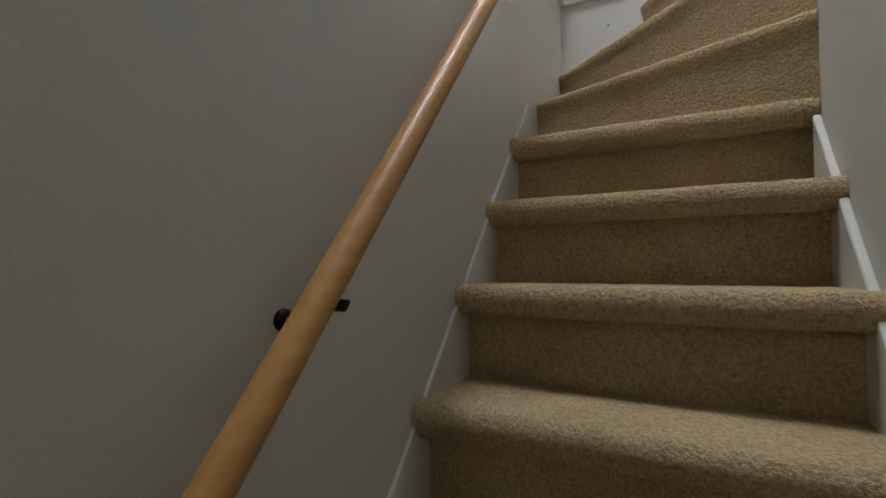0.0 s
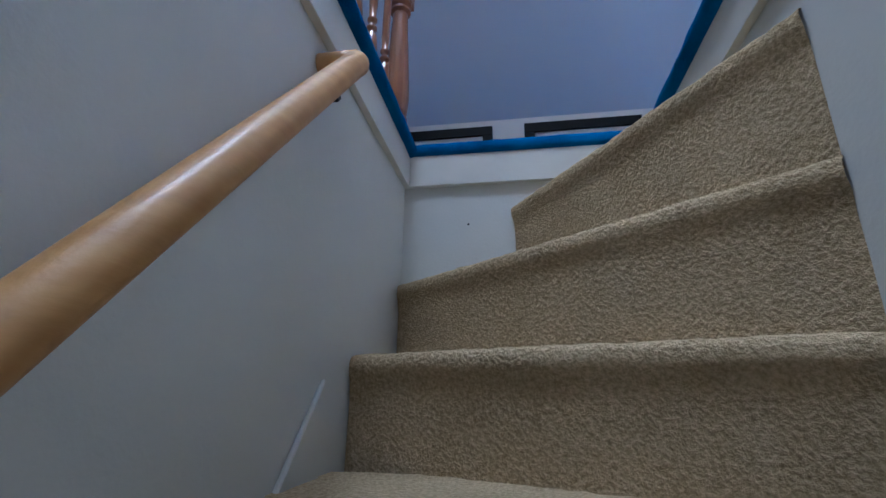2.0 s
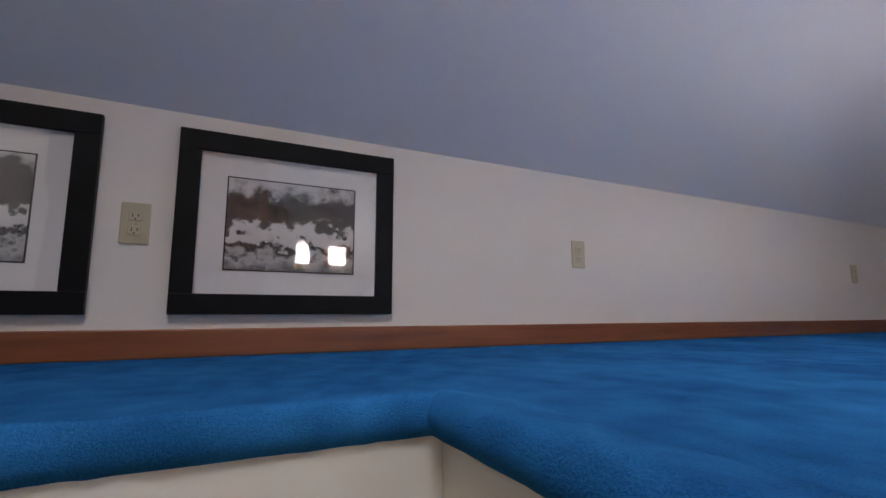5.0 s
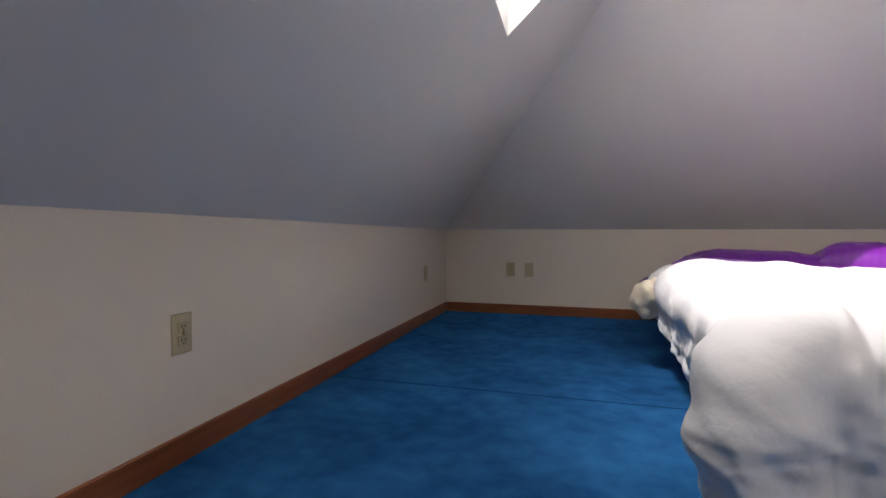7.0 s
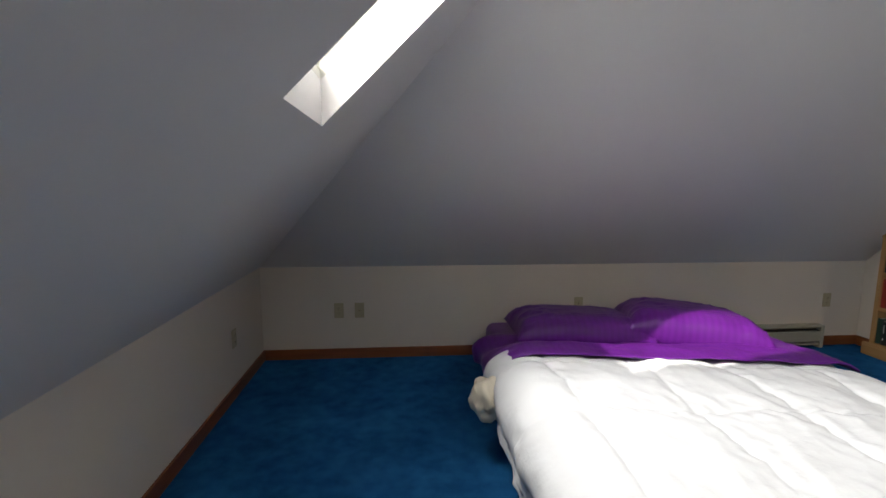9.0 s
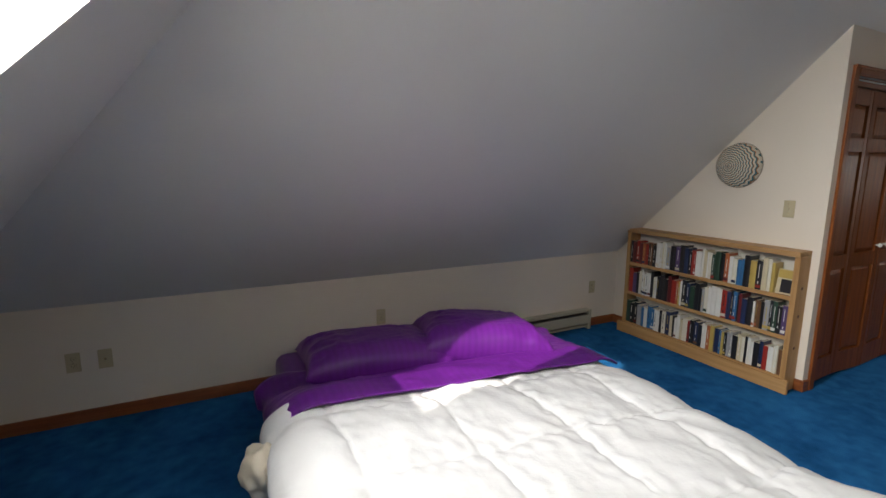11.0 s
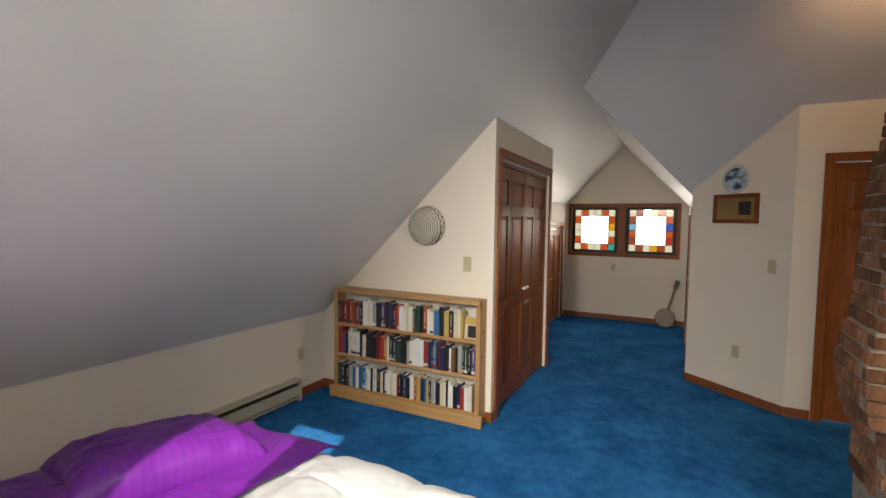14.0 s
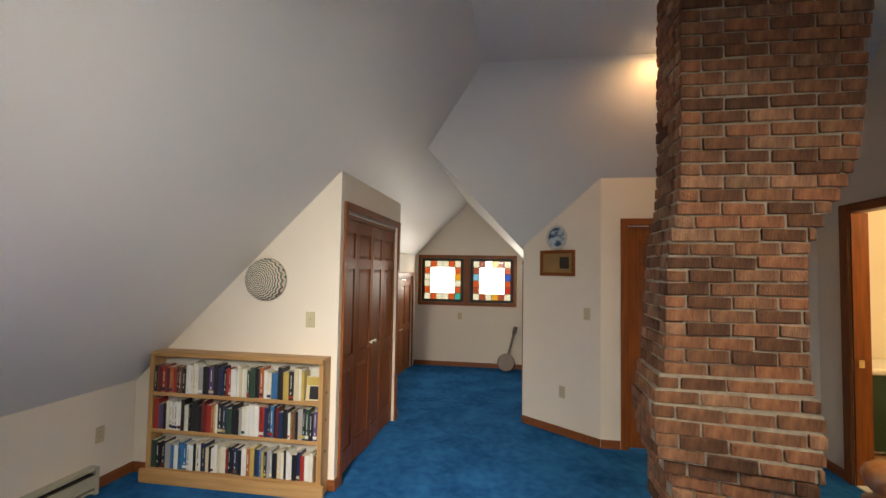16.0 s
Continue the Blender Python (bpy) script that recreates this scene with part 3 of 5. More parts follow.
def stringer(y0, y1, x_end):
    dz = RISE / RUN
    xs0, xs1 = x_end, 3.46
    top = lambda x: N4Z - 0.043 - dz * (x - N4X)
    pts = [(xs0, y0, top(xs0)), (xs1, y0, top(xs1)), (xs1, y0, top(xs1) - 0.42), (xs0, y0, top(xs0) - 0.42)]
    bm = prism(pts, (0, y1 - y0, 0))
    bmesh.ops.bevel(bm, geom=list(bm.edges), offset=0.003, segments=1, affect="EDGES")
    part("stringer", bm, M_STAIRW, stairs, "white painted stair stringer with scuffed edges")


stringer(OP_Y0 + 0.001, OP_Y0 + 0.012, N4X - 0.19)
stringer(OP_Y1 - 0.020, OP_Y1 - 0.001, N4X + 0.01)

# nail in the stair wall
part_nail = tagged(part("nail", lathe([(0.001, -0.001), (0.004, 0), (0.004, 0.002), (0.0015, 0.003)], 10, pose(OP_X0 + 0.001, -4.526, -0.293, 0, 90, 0)), M_IRON),
                   "small dark nail head in the stair wall", "nail")

# wall handrail
hand = thing("handrail", "round varnished maple handrail on black brackets", "handrail")
HY = OP_Y0 + 0.080
rail_z = lambda x: -0.220 - 1.188 * (x - 1.665)
E0 = 1.669
part("return_end", sweep([(E0 - 0.010, OP_Y0 + 0.002, rail_z(E0) + 0.014), (E0 - 0.010, HY + 0.004, rail_z(E0) + 0.014)], 0.0245), M_HANDRAIL, hand, "rail end returned to the wall", smooth=True)
part("rail", sweep([(E0 - 0.012, HY, rail_z(E0) + 0.012), (E0, HY, rail_z(E0))] + [(x, HY, rail_z(x)) for x in np.linspace(1.71, 3.42, 16)], 0.0258, 20), M_HANDRAIL, hand, smooth=True)
for x, half in ((1.775, 0.014), (2.735, 0.031)):
    bm = lathe([(0.018, 0), (0.018, 0.004), (0.010, 0.008)], 16, pose(x, OP_Y0, rail_z(x) - 0.040, -90, 0, 0))
    part("bracket", bm, M_IRON, hand, "black metal rail bracket", smooth=True)
    part("bracket_arm", sweep([(x, OP_Y0 + 0.004, rail_z(x) - 0.040), (x, OP_Y0 + 0.04, rail_z(x) - 0.040), (x, HY, rail_z(x) - 0.034), (x, HY, rail_z(x) - 0.015)], 0.0045, 8), M_IRON, hand, smooth=True)
    bm = bmesh.new()
    add_box(bm, -0.010, -half, -0.029, 0.010, half, -0.021, 0.003, pose(x, HY, rail_z(x), 0, 50, 0))
    part("bracket_saddle", bm, M_IRON, hand)

# ---- turned railing round the opening ----
railing = thing("stair_railing", "turned oak railing with newels round the stair opening", "railing")
RY = OP_Y0 - 0.035


def newel(x, y, tall):
    bm = bmesh.new()
    add_box(bm, -0.045, -0.045, 0.0, 0.045, 0.045, 0.10, 0.004)
    add_lathe(bm, [(0.044, 0.10), (0.044, 0.115), (0.036, 0.125), (0.042, 0.14), (0.047, 0.20), (0.044, 0.30), (0.036, 0.46), (0.031, 0.56), (0.030, 0.592), (0.041, 0.603), (0.041, 0.613), (0.032, 0.623), (0.044, 0.636), (0.044, 0.648)], 24)
    add_box(bm, -0.045, -0.045, 0.649, 0.045, 0.045, tall - 0.12, 0.004)
    bmesh.ops.transform(bm, matrix=pose(x, y, 0), verts=bm.verts)
    p = part("newel", bm, M_RAILING, railing, "turned oak newel post", smooth=False)
    cap = lathe([(0.035, tall - 0.12), (0.052, tall - 0.112), (0.052, tall - 0.104), (0.030, tall - 0.095), (0.026, tall - 0.085), (0.044, tall - 0.068), (0.053, tall - 0.045), (0.054, tall - 0.03), (0.045, tall - 0.01), (0.025, tall + 0.004), (0.006, tall + 0.009)], 24, pose(x, y, 0))
    part("finial", cap, M_RAILING, p, "round turned ball finial", smooth=True)


newel(0.962, RY, 1.09)
newel(3.12, RY, 1.09)
newel(3.11, -4.001, 1.05)


def baluster(x, y):
    bm = bmesh.new()
    add_box(bm, -0.017, -0.017, 0.0, 0.017, 0.017, 0.11, 0.002)
    add_lathe(bm, [(0.015, 0.11), (0.020, 0.13), (0.0215, 0.165), (0.018, 0.210), (0.011, 0.225), (0.011, 0.231), (0.017, 0.237), (0.017, 0.245), (0.011, 0.253), (0.011, 0.262), (0.016, 0.269), (0.016, 0.277), (0.011, 0.286), (0.014, 0.33), (0.013, 0.60), (0.010, 0.86)], 16)
    bmesh.ops.transform(bm, matrix=pose(x, y, 0), verts=bm.verts)
    part("baluster", bm, M_RAILING, railing, "slim turned oak baluster", smooth=True)


for k in range(13):
    baluster(1.132 + 0.143 * k, RY)
for k in range(4):
    baluster(3.12, RY + 0.158 * (k + 1))
part("top_rail", box(1.01, RY - 0.03, 0.86, 3.08, RY + 0.03, 0.905, 0.012), M_RAILING, railing, "moulded oak top rail")
part("top_rail", box(3.09, RY + 0.04, 0.86, 3.15, -4.04, 0.905, 0.012), M_RAILING, railing, "moulded oak top rail")

# ---- baseboards ----
BH, BT = 0.078, 0.014


def baseboard(x0, y0, x1, y1, material):
    structure("baseboard", box(x0, y0, 0, x1, y1, BH, 0.004), material, "reddish-brown stained wooden baseboard", "baseboard")


baseboard(0, Y_S, BT, 0, M_BASE_Y)
baseboard(BT, -BT, XC, 0, M_BASE)
baseboard(XC - BT, -0.24, XC, -BT, M_BASE_Y)
baseboard(XC - BT, YC, XC, -1.585, M_BASE_Y)
baseboard(XC - BT, YC - BT, 4.842, YC, M_BASE)
baseboard(6.448, YC - BT, X_CL + BT, YC, M_BASE)
baseboard(X_CL, YC, X_CL + BT, Y_DL, M_BASE_Y)
baseboard(X_CL + BT, Y_DL - BT, DL0 - 0.06, Y_DL, M_BASE)
baseboard(X_WIN - BT, Y_DR, X_WIN, Y_DL, M_BASE_Y)
baseboard(DR1 + 0.06, Y_DR, X_WIN - BT, Y_DR + BT, M_BASE)
bm = bmesh.new()
ang = math.atan2(AY1 - AY0, AX1 - AX0)
L = math.hypot(AY1 - AY0, AX1 - AX0)
add_box(bm, 0, -BT, 0, L, 0, BH, 0.004)
bmesh.ops.transform(bm, matrix=Matrix.Translation((AX0, AY0, 0)) @ Matrix.Rotation(ang, 4, "Z"), verts=bm.verts)
structure("baseboard", bm, M_BASE, "reddish-brown stained wooden baseboard", "baseboard")
baseboard(X_DOOR - BT, DY1 + 0.07, X_DOOR, AY1, M_BASE_Y)
baseboard(X_DOOR - BT, Y_S, X_DOOR, DY0 - 0.07, M_BASE_Y)
baseboard(BX1 + 0.10, Y_S, X_DOOR - BT, Y_S + BT, M_BASE)

# ---- windows, skylight, doors ----
skylight = thing("skylight", "small fixed roof window with a bright sky behind it", "skylight", kind="structure")
bm = bmesh.new()
h0 = 0.142
for x0, y0, x1, y1 in ((SK_X0 - 0.05, SK_Y0 - 0.05, SK_X1 + 0.05, SK_Y0), (SK_X0 - 0.05, SK_Y1, SK_X1 + 0.05, SK_Y1 + 0.05), (SK_X0 - 0.05, SK_Y0, SK_X0, SK_Y1), (SK_X1, SK_Y0, SK_X1 + 0.05, SK_Y1)):
    add_prism(bm, [(x0, y0, KNEE + SA * x0 + h0), (x1, y0, KNEE + SA * x1 + h0), (x1, y1, KNEE + SA * x1 + h0), (x0, y1, KNEE + SA * x0 + h0)], (0, 0, 0.05))
part("skylight_frame", bm, M_WHITE, skylight)
pane = part("pane", prism([(SK_X0, SK_Y0, KNEE + SA * SK_X0 + 0.165), (SK_X1, SK_Y0, KNEE + SA * SK_X1 + 0.165), (SK_X1, SK_Y1, KNEE + SA * SK_X1 + 0.165), (SK_X0, SK_Y1, KNEE + SA * SK_X0 + 0.165)], (0, 0, 0.006)), M_CLEAR, skylight)
pane.visible_shadow = False

# Cover added over the invented S2 opening so that no sun comes through.
M_SUN_COVER = mat("white_sun_cover", (0.8, 0.79, 0.76), 0.8, dark=(0.76, 0.75, 0.72), spread=0.3, scale=20)
fill_opening = thing("fill_light_opening", "unseen added roof opening under a white cover, made for a fill light", "skylight", kind="structure")
part("sun_cover", prism([(S2_X0, S2_Y0, KNEE + SA * S2_X0 + 0.10), (S2_X1, S2_Y0, KNEE + SA * S2_X1 + 0.10), (S2_X1, S2_Y1, KNEE + SA * S2_X1 + 0.10), (S2_X0, S2_Y1, KNEE + SA * S2_X0 + 0.10)], (0, 0, 0.03)), M_SUN_COVER, fill_opening)


def casing_y(parent, y, x0, x1, z1, w=0.06, d=0.018, side=-1, mv=M_DOOR, mh=M_DOOR_H):
    """Door casing on a wall of constant y."""
    part("casing", box(x0 - w, y, 0, x0, y + side * d, z1 + w, 0.004), mv, parent, "stained wooden door casing")
    part("casing", box(x1, y, 0, x1 + w, y + side * d, z1 + w, 0.004), mv, parent, "stained wooden door casing")
    part("casing", box(x0, y, z1, x1, y + side * d, z1 + w, 0.004), mh, parent, "stained wooden head casing")
    part("casing_bead", box(x0 - w, y + side * d, z1 + w - 0.016, x1 + w, y + side * (d + 0.008), z1 + w, 0.002), mh, parent)
    part("head_track", box(x0, y - side * 0.02, z1 - 0.05, x1, y - side * 0.055, z1, 0.002), M_DOOR_H, parent)
    part("track_strip", box(x0, y - side * 0.018, z1 - 0.018, x1, y - side * 0.02, z1 - 0.008), M_WHITE, parent, "pale metal track edge")


def panelled_leaf(w, h, t, rows, cols=1, stile=0.055, rail=0.09):
    """Framed leaf, front towards -y: stiles, rails, and raised panels with a bevelled field."""
    frame_bm = bmesh.new()
    xs = [0.0]
    inner = (w - stile * (cols + 1)) / cols
    for c in range(cols + 1):
        x0 = c * (stile + inner)
        add_box(frame_bm, x0, 0, 0, x0 + stile, t, h, 0.002)
    zs = []
    for c in range(cols):
        x0 = stile + c * (stile + inner)
        for a, b in zip([0.0] + [r[1] for r in rows], [r[0] for r in rows] + [h]):
            add_box(frame_bm, x0, 0.001, a, x0 + inner, t - 0.001, b)
    panels = []
    for c in range(cols):
        x0 = stile + c * (stile + inner)
        for a, b in rows:
            pb = bmesh.new()
            o = [(x0, 0.018, a), (x0 + inner, 0.018, a), (x0 + inner, 0.018, b), (x0, 0.018, b)]
            e = 0.028
            i = [(x0 + e, 0.006, a + e), (x0 + inner - e, 0.006, a + e), (x0 + inner - e, 0.006, b - e), (x0 + e, 0.006, b - e)]
            ov, iv = [pb.verts.new(p) for p in o], [pb.verts.new(p) for p in i]
            bk = [pb.verts.new((p[0], t - 0.006, p[2])) for p in o]
            pb.faces.new(iv)
            pb.faces.new(bk)
            for k in range(4):
                pb.faces.new((ov[k], ov[(k + 1) % 4], iv[(k + 1) % 4], iv[k]))
                pb.faces.new((ov[k], ov[(k + 1) % 4], bk[(k + 1) % 4], bk[k]))
            panels.append(pb)
    return frame_bm, panels


def leaf(parent, m, w, h, rows, cols=1, stile=0.055, knob=None, name="door_leaf"):
    fb, pbs = panelled_leaf(w, h, 0.034, rows, cols, stile)
    f = part(name, fb, M_DOOR, parent)
    f.matrix_world = m
    for pb in pbs:
        p = part("panel", pb, M_DOOR, f)
    if knob:
        kb = lathe([(0.006, 0.0), (0.006, 0.012), (0.015, 0.018), (0.017, 0.026), (0.012, 0.034), (0.003, 0.037)], 16, pose(knob[0], 0, knob[1], 90, 0, 0))
        part("knob", kb, M_KNOB, f, "white round knob", smooth=True)
    return f


ROWS = lambda h: [(0.16, 0.40 * h), (0.45 * h, 0.80 * h), (0.845 * h, h - 0.10)]
closet = thing("door_closet", "four-leaf stained wooden bifold closet door, closed", "closet door", kind="structure")
casing_y(closet, YC, CO0, CO1, COZ)
lw = (CO1 - CO0) / 4
for k in range(4):
    tilt = (3.0, -3.0)[k % 2]
    m = pose(CO0 + k * lw + 0.002, YC + 0.025 + (0.0 if k % 2 == 0 else lw * math.sin(radians(3.0))), 0.012, 0, 0, tilt)
    leaf(closet, m, lw - 0.004, COZ - 0.065, ROWS(COZ - 0.065), stile=0.05, knob=((0.32, 0.93) if k == 1 else (0.05, 0.93) if k == 2 else None))

c2 = thing("door_dormer_north", "low stained wooden bifold closet door in the dormer", "closet door", kind="structure")
casing_y(c2, Y_DL, DL0, DL1, DLZ)
lw = (DL1 - DL0) / 4
for k in range(4):
    leaf(c2, pose(DL0 + k * lw + 0.002, Y_DL + 0.02, 0.012), lw - 0.004, DLZ - 0.065, [(0.12, 0.62), (0.74, DLZ - 0.16)], stile=0.05, knob=((0.31, 0.68) if k == 1 else (0.05, 0.68) if k == 2 else None))
c3 = thing("door_dormer_south", "low stained wooden bifold closet door in the dormer", "closet door", kind="structure")
casing_y(c3, Y_DR, DR0, DR1, DRZ, side=1)
lw = (DR1 - DR0) / 4
for k in range(4):
    leaf(c3, pose(DR0 + (k + 1) * lw - 0.002, Y_DR - 0.02, 0.012, 0, 0, 180), lw - 0.004, DRZ - 0.065, [(0.12, 0.62), (0.74, DRZ - 0.16)], stile=0.05, knob=((0.05, 0.9) if k == 1 else (0.3, 0.9) if k == 2 else None))

d4 = thing("door_east", "closed six-panel stained wooden door in the cream wall", "door", kind="structure")
W4 = DY1 - DY0
for y0, y1, z0, z1 in ((DY1, DY1 + 0.065, 0, DZ + 0.065), (DY0 - 0.065, DY0, 0, DZ + 0.065), (DY0, DY1, DZ, DZ + 0.065)):
    part("casing", box(X_DOOR, y0, z0, X_DOOR - 0.018, y1, z1, 0.004), M_DOOR if z0 == 0 else M_DOOR_Y, d4, "stained wooden door casing")
leaf(d4, pose(X_DOOR + 0.03, DY1 - 0.003, 0.012, 0, 0, -90), W4 - 0.006, DZ - 0.02, [(0.18, 0.78), (0.95, 1.55), (1.66, 1.90)], cols=2, stile=0.10)

d5 = thing("door_bathroom", "stained wooden frame of the open bathroom doorway", "door frame", kind="structure")
part("casing", box(BX1, Y_S, 0, BX1 + 0.095, Y_S + 0.02, BZ + 0.07, 0.004), M_DOOR, d5, "stained wooden door casing")
part("casing", box(BX0 - 0.07, Y_S, 0, BX0, Y_S + 0.02, BZ + 0.07, 0.004), M_DOOR, d5, "stained wooden door casing")
part("casing", box(BX0, Y_S, BZ, BX1, Y_S + 0.02, BZ + 0.07, 0.004), M_DOOR_H, d5, "stained wooden head casing")
part("jamb", box(BX1 - 0.02, Y_S - T - 0.02, 0, BX1, Y_S, BZ, 0.002), M_DOOR, d5)
part("jamb", box(BX0, Y_S - T - 0.02, 0, BX0 + 0.02, Y_S, BZ, 0.002), M_DOOR, d5)
part("strike_plate", box(BX1 - 0.0225, Y_S - 0.07, 0.90, BX1 - 0.0205, Y_S - 0.03, 0.96, 0.0005), M_CHROME, d5, "brass strike plate")
part("threshold", box(BX0 + 0.02, Y_S - T - 0.02, 0.0, BX1 - 0.02, Y_S + 0.01, 0.014, 0.004), M_WHITE, d5, "pale stone threshold")

# stained-glass windows
GLASS = {}
for nm, c in (("amber", (0.29, 0.20, 0.055)), ("red", (0.22, 0.060, 0.045)), ("orange", (0.25, 0.098, 0.050)), ("teal", (0.05, 0.20, 0.19)), ("blue", (0.045, 0.10, 0.25)), ("cream", (0.29, 0.285, 0.255)), ("clear", (0.97, 0.98, 1.0)), ("sky", (0.13, 0.22, 0.27)), ("maroon", (0.19, 0.085, 0.058))):
    GLASS[nm] = glow = bpy.data.materials.new(nm + "_glass")
    glow.use_nodes = True
    nt = glow.node_tree
    nt.nodes.remove(nt.nodes["Principled BSDF"])
    tr, gl, mx = (nt.nodes.new("ShaderNode" + k) for k in ("BsdfTransparent", "BsdfGlossy", "MixShader"))
    tr.inputs[0].default_value = (*c, 1)
    gl.inputs["Roughness"].default_value = 0.1
    mx.inputs[0].default_value = 0.06
    nt.links.new(tr.outputs[0], mx.inputs[1])
    nt.links.new(gl.outputs[0], mx.inputs[2])
    nt.links.new(mx.outputs[0], nt.nodes["Material Output"].inputs[0])

win = thing("window_dormer", "pair of stained-glass sashes in a dark wooden frame", "window", kind="structure")
CW = 0.055
part("window_frame", box(X_WIN - 0.02, WY0 - CW, WZ1, X_WIN, WY1 + CW, WZ1 + CW, 0.004), M_DOOR_Y, win)
part("window_frame", box(X_WIN - 0.02, WY0 - CW, WZ0 - CW, X_WIN, WY1 + CW, WZ0, 0.004), M_DOOR_Y, win)
part("window_frame", box(X_WIN - 0.02, WY0 - CW, WZ0, X_WIN, WY0, WZ1, 0.004), M_DOOR, win)
part("window_frame", box(X_WIN - 0.02, WY1, WZ0, X_WIN, WY1 + CW, WZ1, 0.004), M_DOOR, win)
YM = (WY0 + WY1) / 2
part("mullion", box(X_WIN - 0.02, YM - 0.055, WZ0, X_WIN + 0.06, YM + 0.055, WZ1, 0.004), M_DOOR, win)
PATTERN = (("cream orange cream cream orange cream", "orange orange", "cream amber", "cream cream", "orange orange", "cream orange cream cream orange teal"),
           ("cream maroon clear amber maroon cream", "maroon orange", "sky blue", "orange orange", "maroon red", "cream maroon cream amber maroon cream"))


def sash(y_hi, y_lo, pattern):
    """A leaded sash: a border of coloured squares round one clear pane."""
    s = part("sash_frame", bmesh.new(), M_LEAD, win, "dark metal sash frame with turn catches")
    bm = bmesh.new()
    xf = X_WIN + 0.02
    f = 0.03
    for a, b, c, d in ((y_lo, y_hi, WZ0, WZ0 + f), (y_lo, y_hi, WZ1 - f, WZ1), (y_lo, y_lo + f, WZ0 + f, WZ1 - f), (y_hi - f, y_hi, WZ0 + f, WZ1 - f)):
        add_box(bm, xf, a, c, xf + 0.03, b, d, 0.003)
    gy0, gy1, gz0, gz1 = y_lo + f + 0.02, y_hi - f - 0.02, WZ0 + f + 0.012, WZ1 - f - 0.012
    for a, b, c, d in ((y_lo + f, y_hi - f, WZ0 + f, gz0), (y_lo + f, y_hi - f, gz1, WZ1 - f), (y_lo + f, gy0, gz0, gz1), (gy1, y_hi - f, gz0, gz1)):
        add_box(bm, xf + 0.008, a, c, xf + 0.014, b, d)
    n = 6
    cy, cz = (gy1 - gy0) / n, (gz1 - gz0) / n
    lead = 0.008
    for k in range(n + 1):
        for lo, hi in ((0, 1), (n - 1, n)) if 0 < k < n and k not in (1, n - 1) else ((0, n),):
            add_box(bm, xf + 0.006, gy0 + k * cy - lead / 2, gz0 + lo * cz, xf + 0.016, gy0 + k * cy + lead / 2, gz0 + hi * cz)
            add_box(bm, xf + 0.007, gy0 + lo * cy, gz0 + k * cz - lead / 2, xf + 0.015, gy0 + hi * cy, gz0 + k * cz + lead / 2)
    s.data = mesh_of("sash_frame", bm, M_LEAD)

    def glass(a, b, c, d, kind):
        g = part("pane", box(xf + 0.0095, a, c, xf + 0.0125, b, d), GLASS[kind], s)
        g.visible_shadow = False

    rows = [r.split() for r in pattern]
    for j, r in enumerate(rows):
        z1 = gz1 - j * cz
        for i, kind in enumerate(r):
            col = i if len(r) == n else (0, n - 1)[i]
            y1 = gy1 - col * cy
            glass(y1 - cy + lead / 2, y1 - lead / 2, z1 - cz + lead / 2, z1 - lead / 2, kind)
    glass(gy0 + cy + lead / 2, gy1 - cy - lead / 2, gz0 + cz + lead / 2, gz1 - cz - lead / 2, "clear")


sash(WY1 + 0.003, YM + 0.055, PATTERN[0])
sash(YM - 0.055, WY0 - 0.003, PATTERN[1])
tagged(part("backdrop", box(X_WIN + 1.2, -6.0, -1.5, X_WIN + 1.25, 2.0, 5.0), M_DAY), "bright white overcast distance outside the window", "backdrop", "", "structure")

# ---- outlets and switches ----
def wall_plate(name, m, kind, label, category):
    """A plate on a wall; its face looks along -y of m."""
    e = thing(name, label, category, m, "wall plates")
    part("plate", box(-0.035, -0.006, -0.0575, 0.035, 0, 0.0575, 0.003), M_PLATE, e)
    if kind == "outlet":
        for dz in (-0.0195, 0.0195):
            f = part("receptacle", box(-0.017, -0.009, dz - 0.014, 0.017, -0.005, dz + 0.014, 0.003), M_PLATE, e)
            sb = bmesh.new()
            add_box(sb, -0.008, -0.0096, dz - 0.003, -0.0055, -0.0085, dz + 0.006)
            add_box(sb, 0.0055, -0.0096, dz - 0.002, 0.008, -0.0085, dz + 0.005)
            add_box(sb, -0.002, -0.0096, dz - 0.010, 0.002, -0.0085, dz - 0.006)
            part("slot_group", sb, M_SLOT, f, "dark socket slots")
        part("screw", lathe([(0.003, 0), (0.003, 0.0012), (0.001, 0.0016)], 10, pose(0, -0.006, 0, 90, 0, 0)), M_CHROME, e)
    elif kind == "switch":
        part("toggle", box(-0.005, -0.018, -0.004, 0.005, -0.004, 0.012, 0.002), M_PLATE, e)
        for dz in (-0.03, 0.03):
            part("screw", lathe([(0.003, 0), (0.003, 0.0012), (0.001, 0.0016)], 10, pose(0, -0.006, dz, 90, 0, 0)), M_CHROME, e)
    else:
        part("jack", lathe([(0.006, 0), (0.006, 0.004), (0.003, 0.007)], 12, pose(0, -0.006, 0, 90, 0, 0)), M_CHROME, e, "small metal cable jack")
    return e


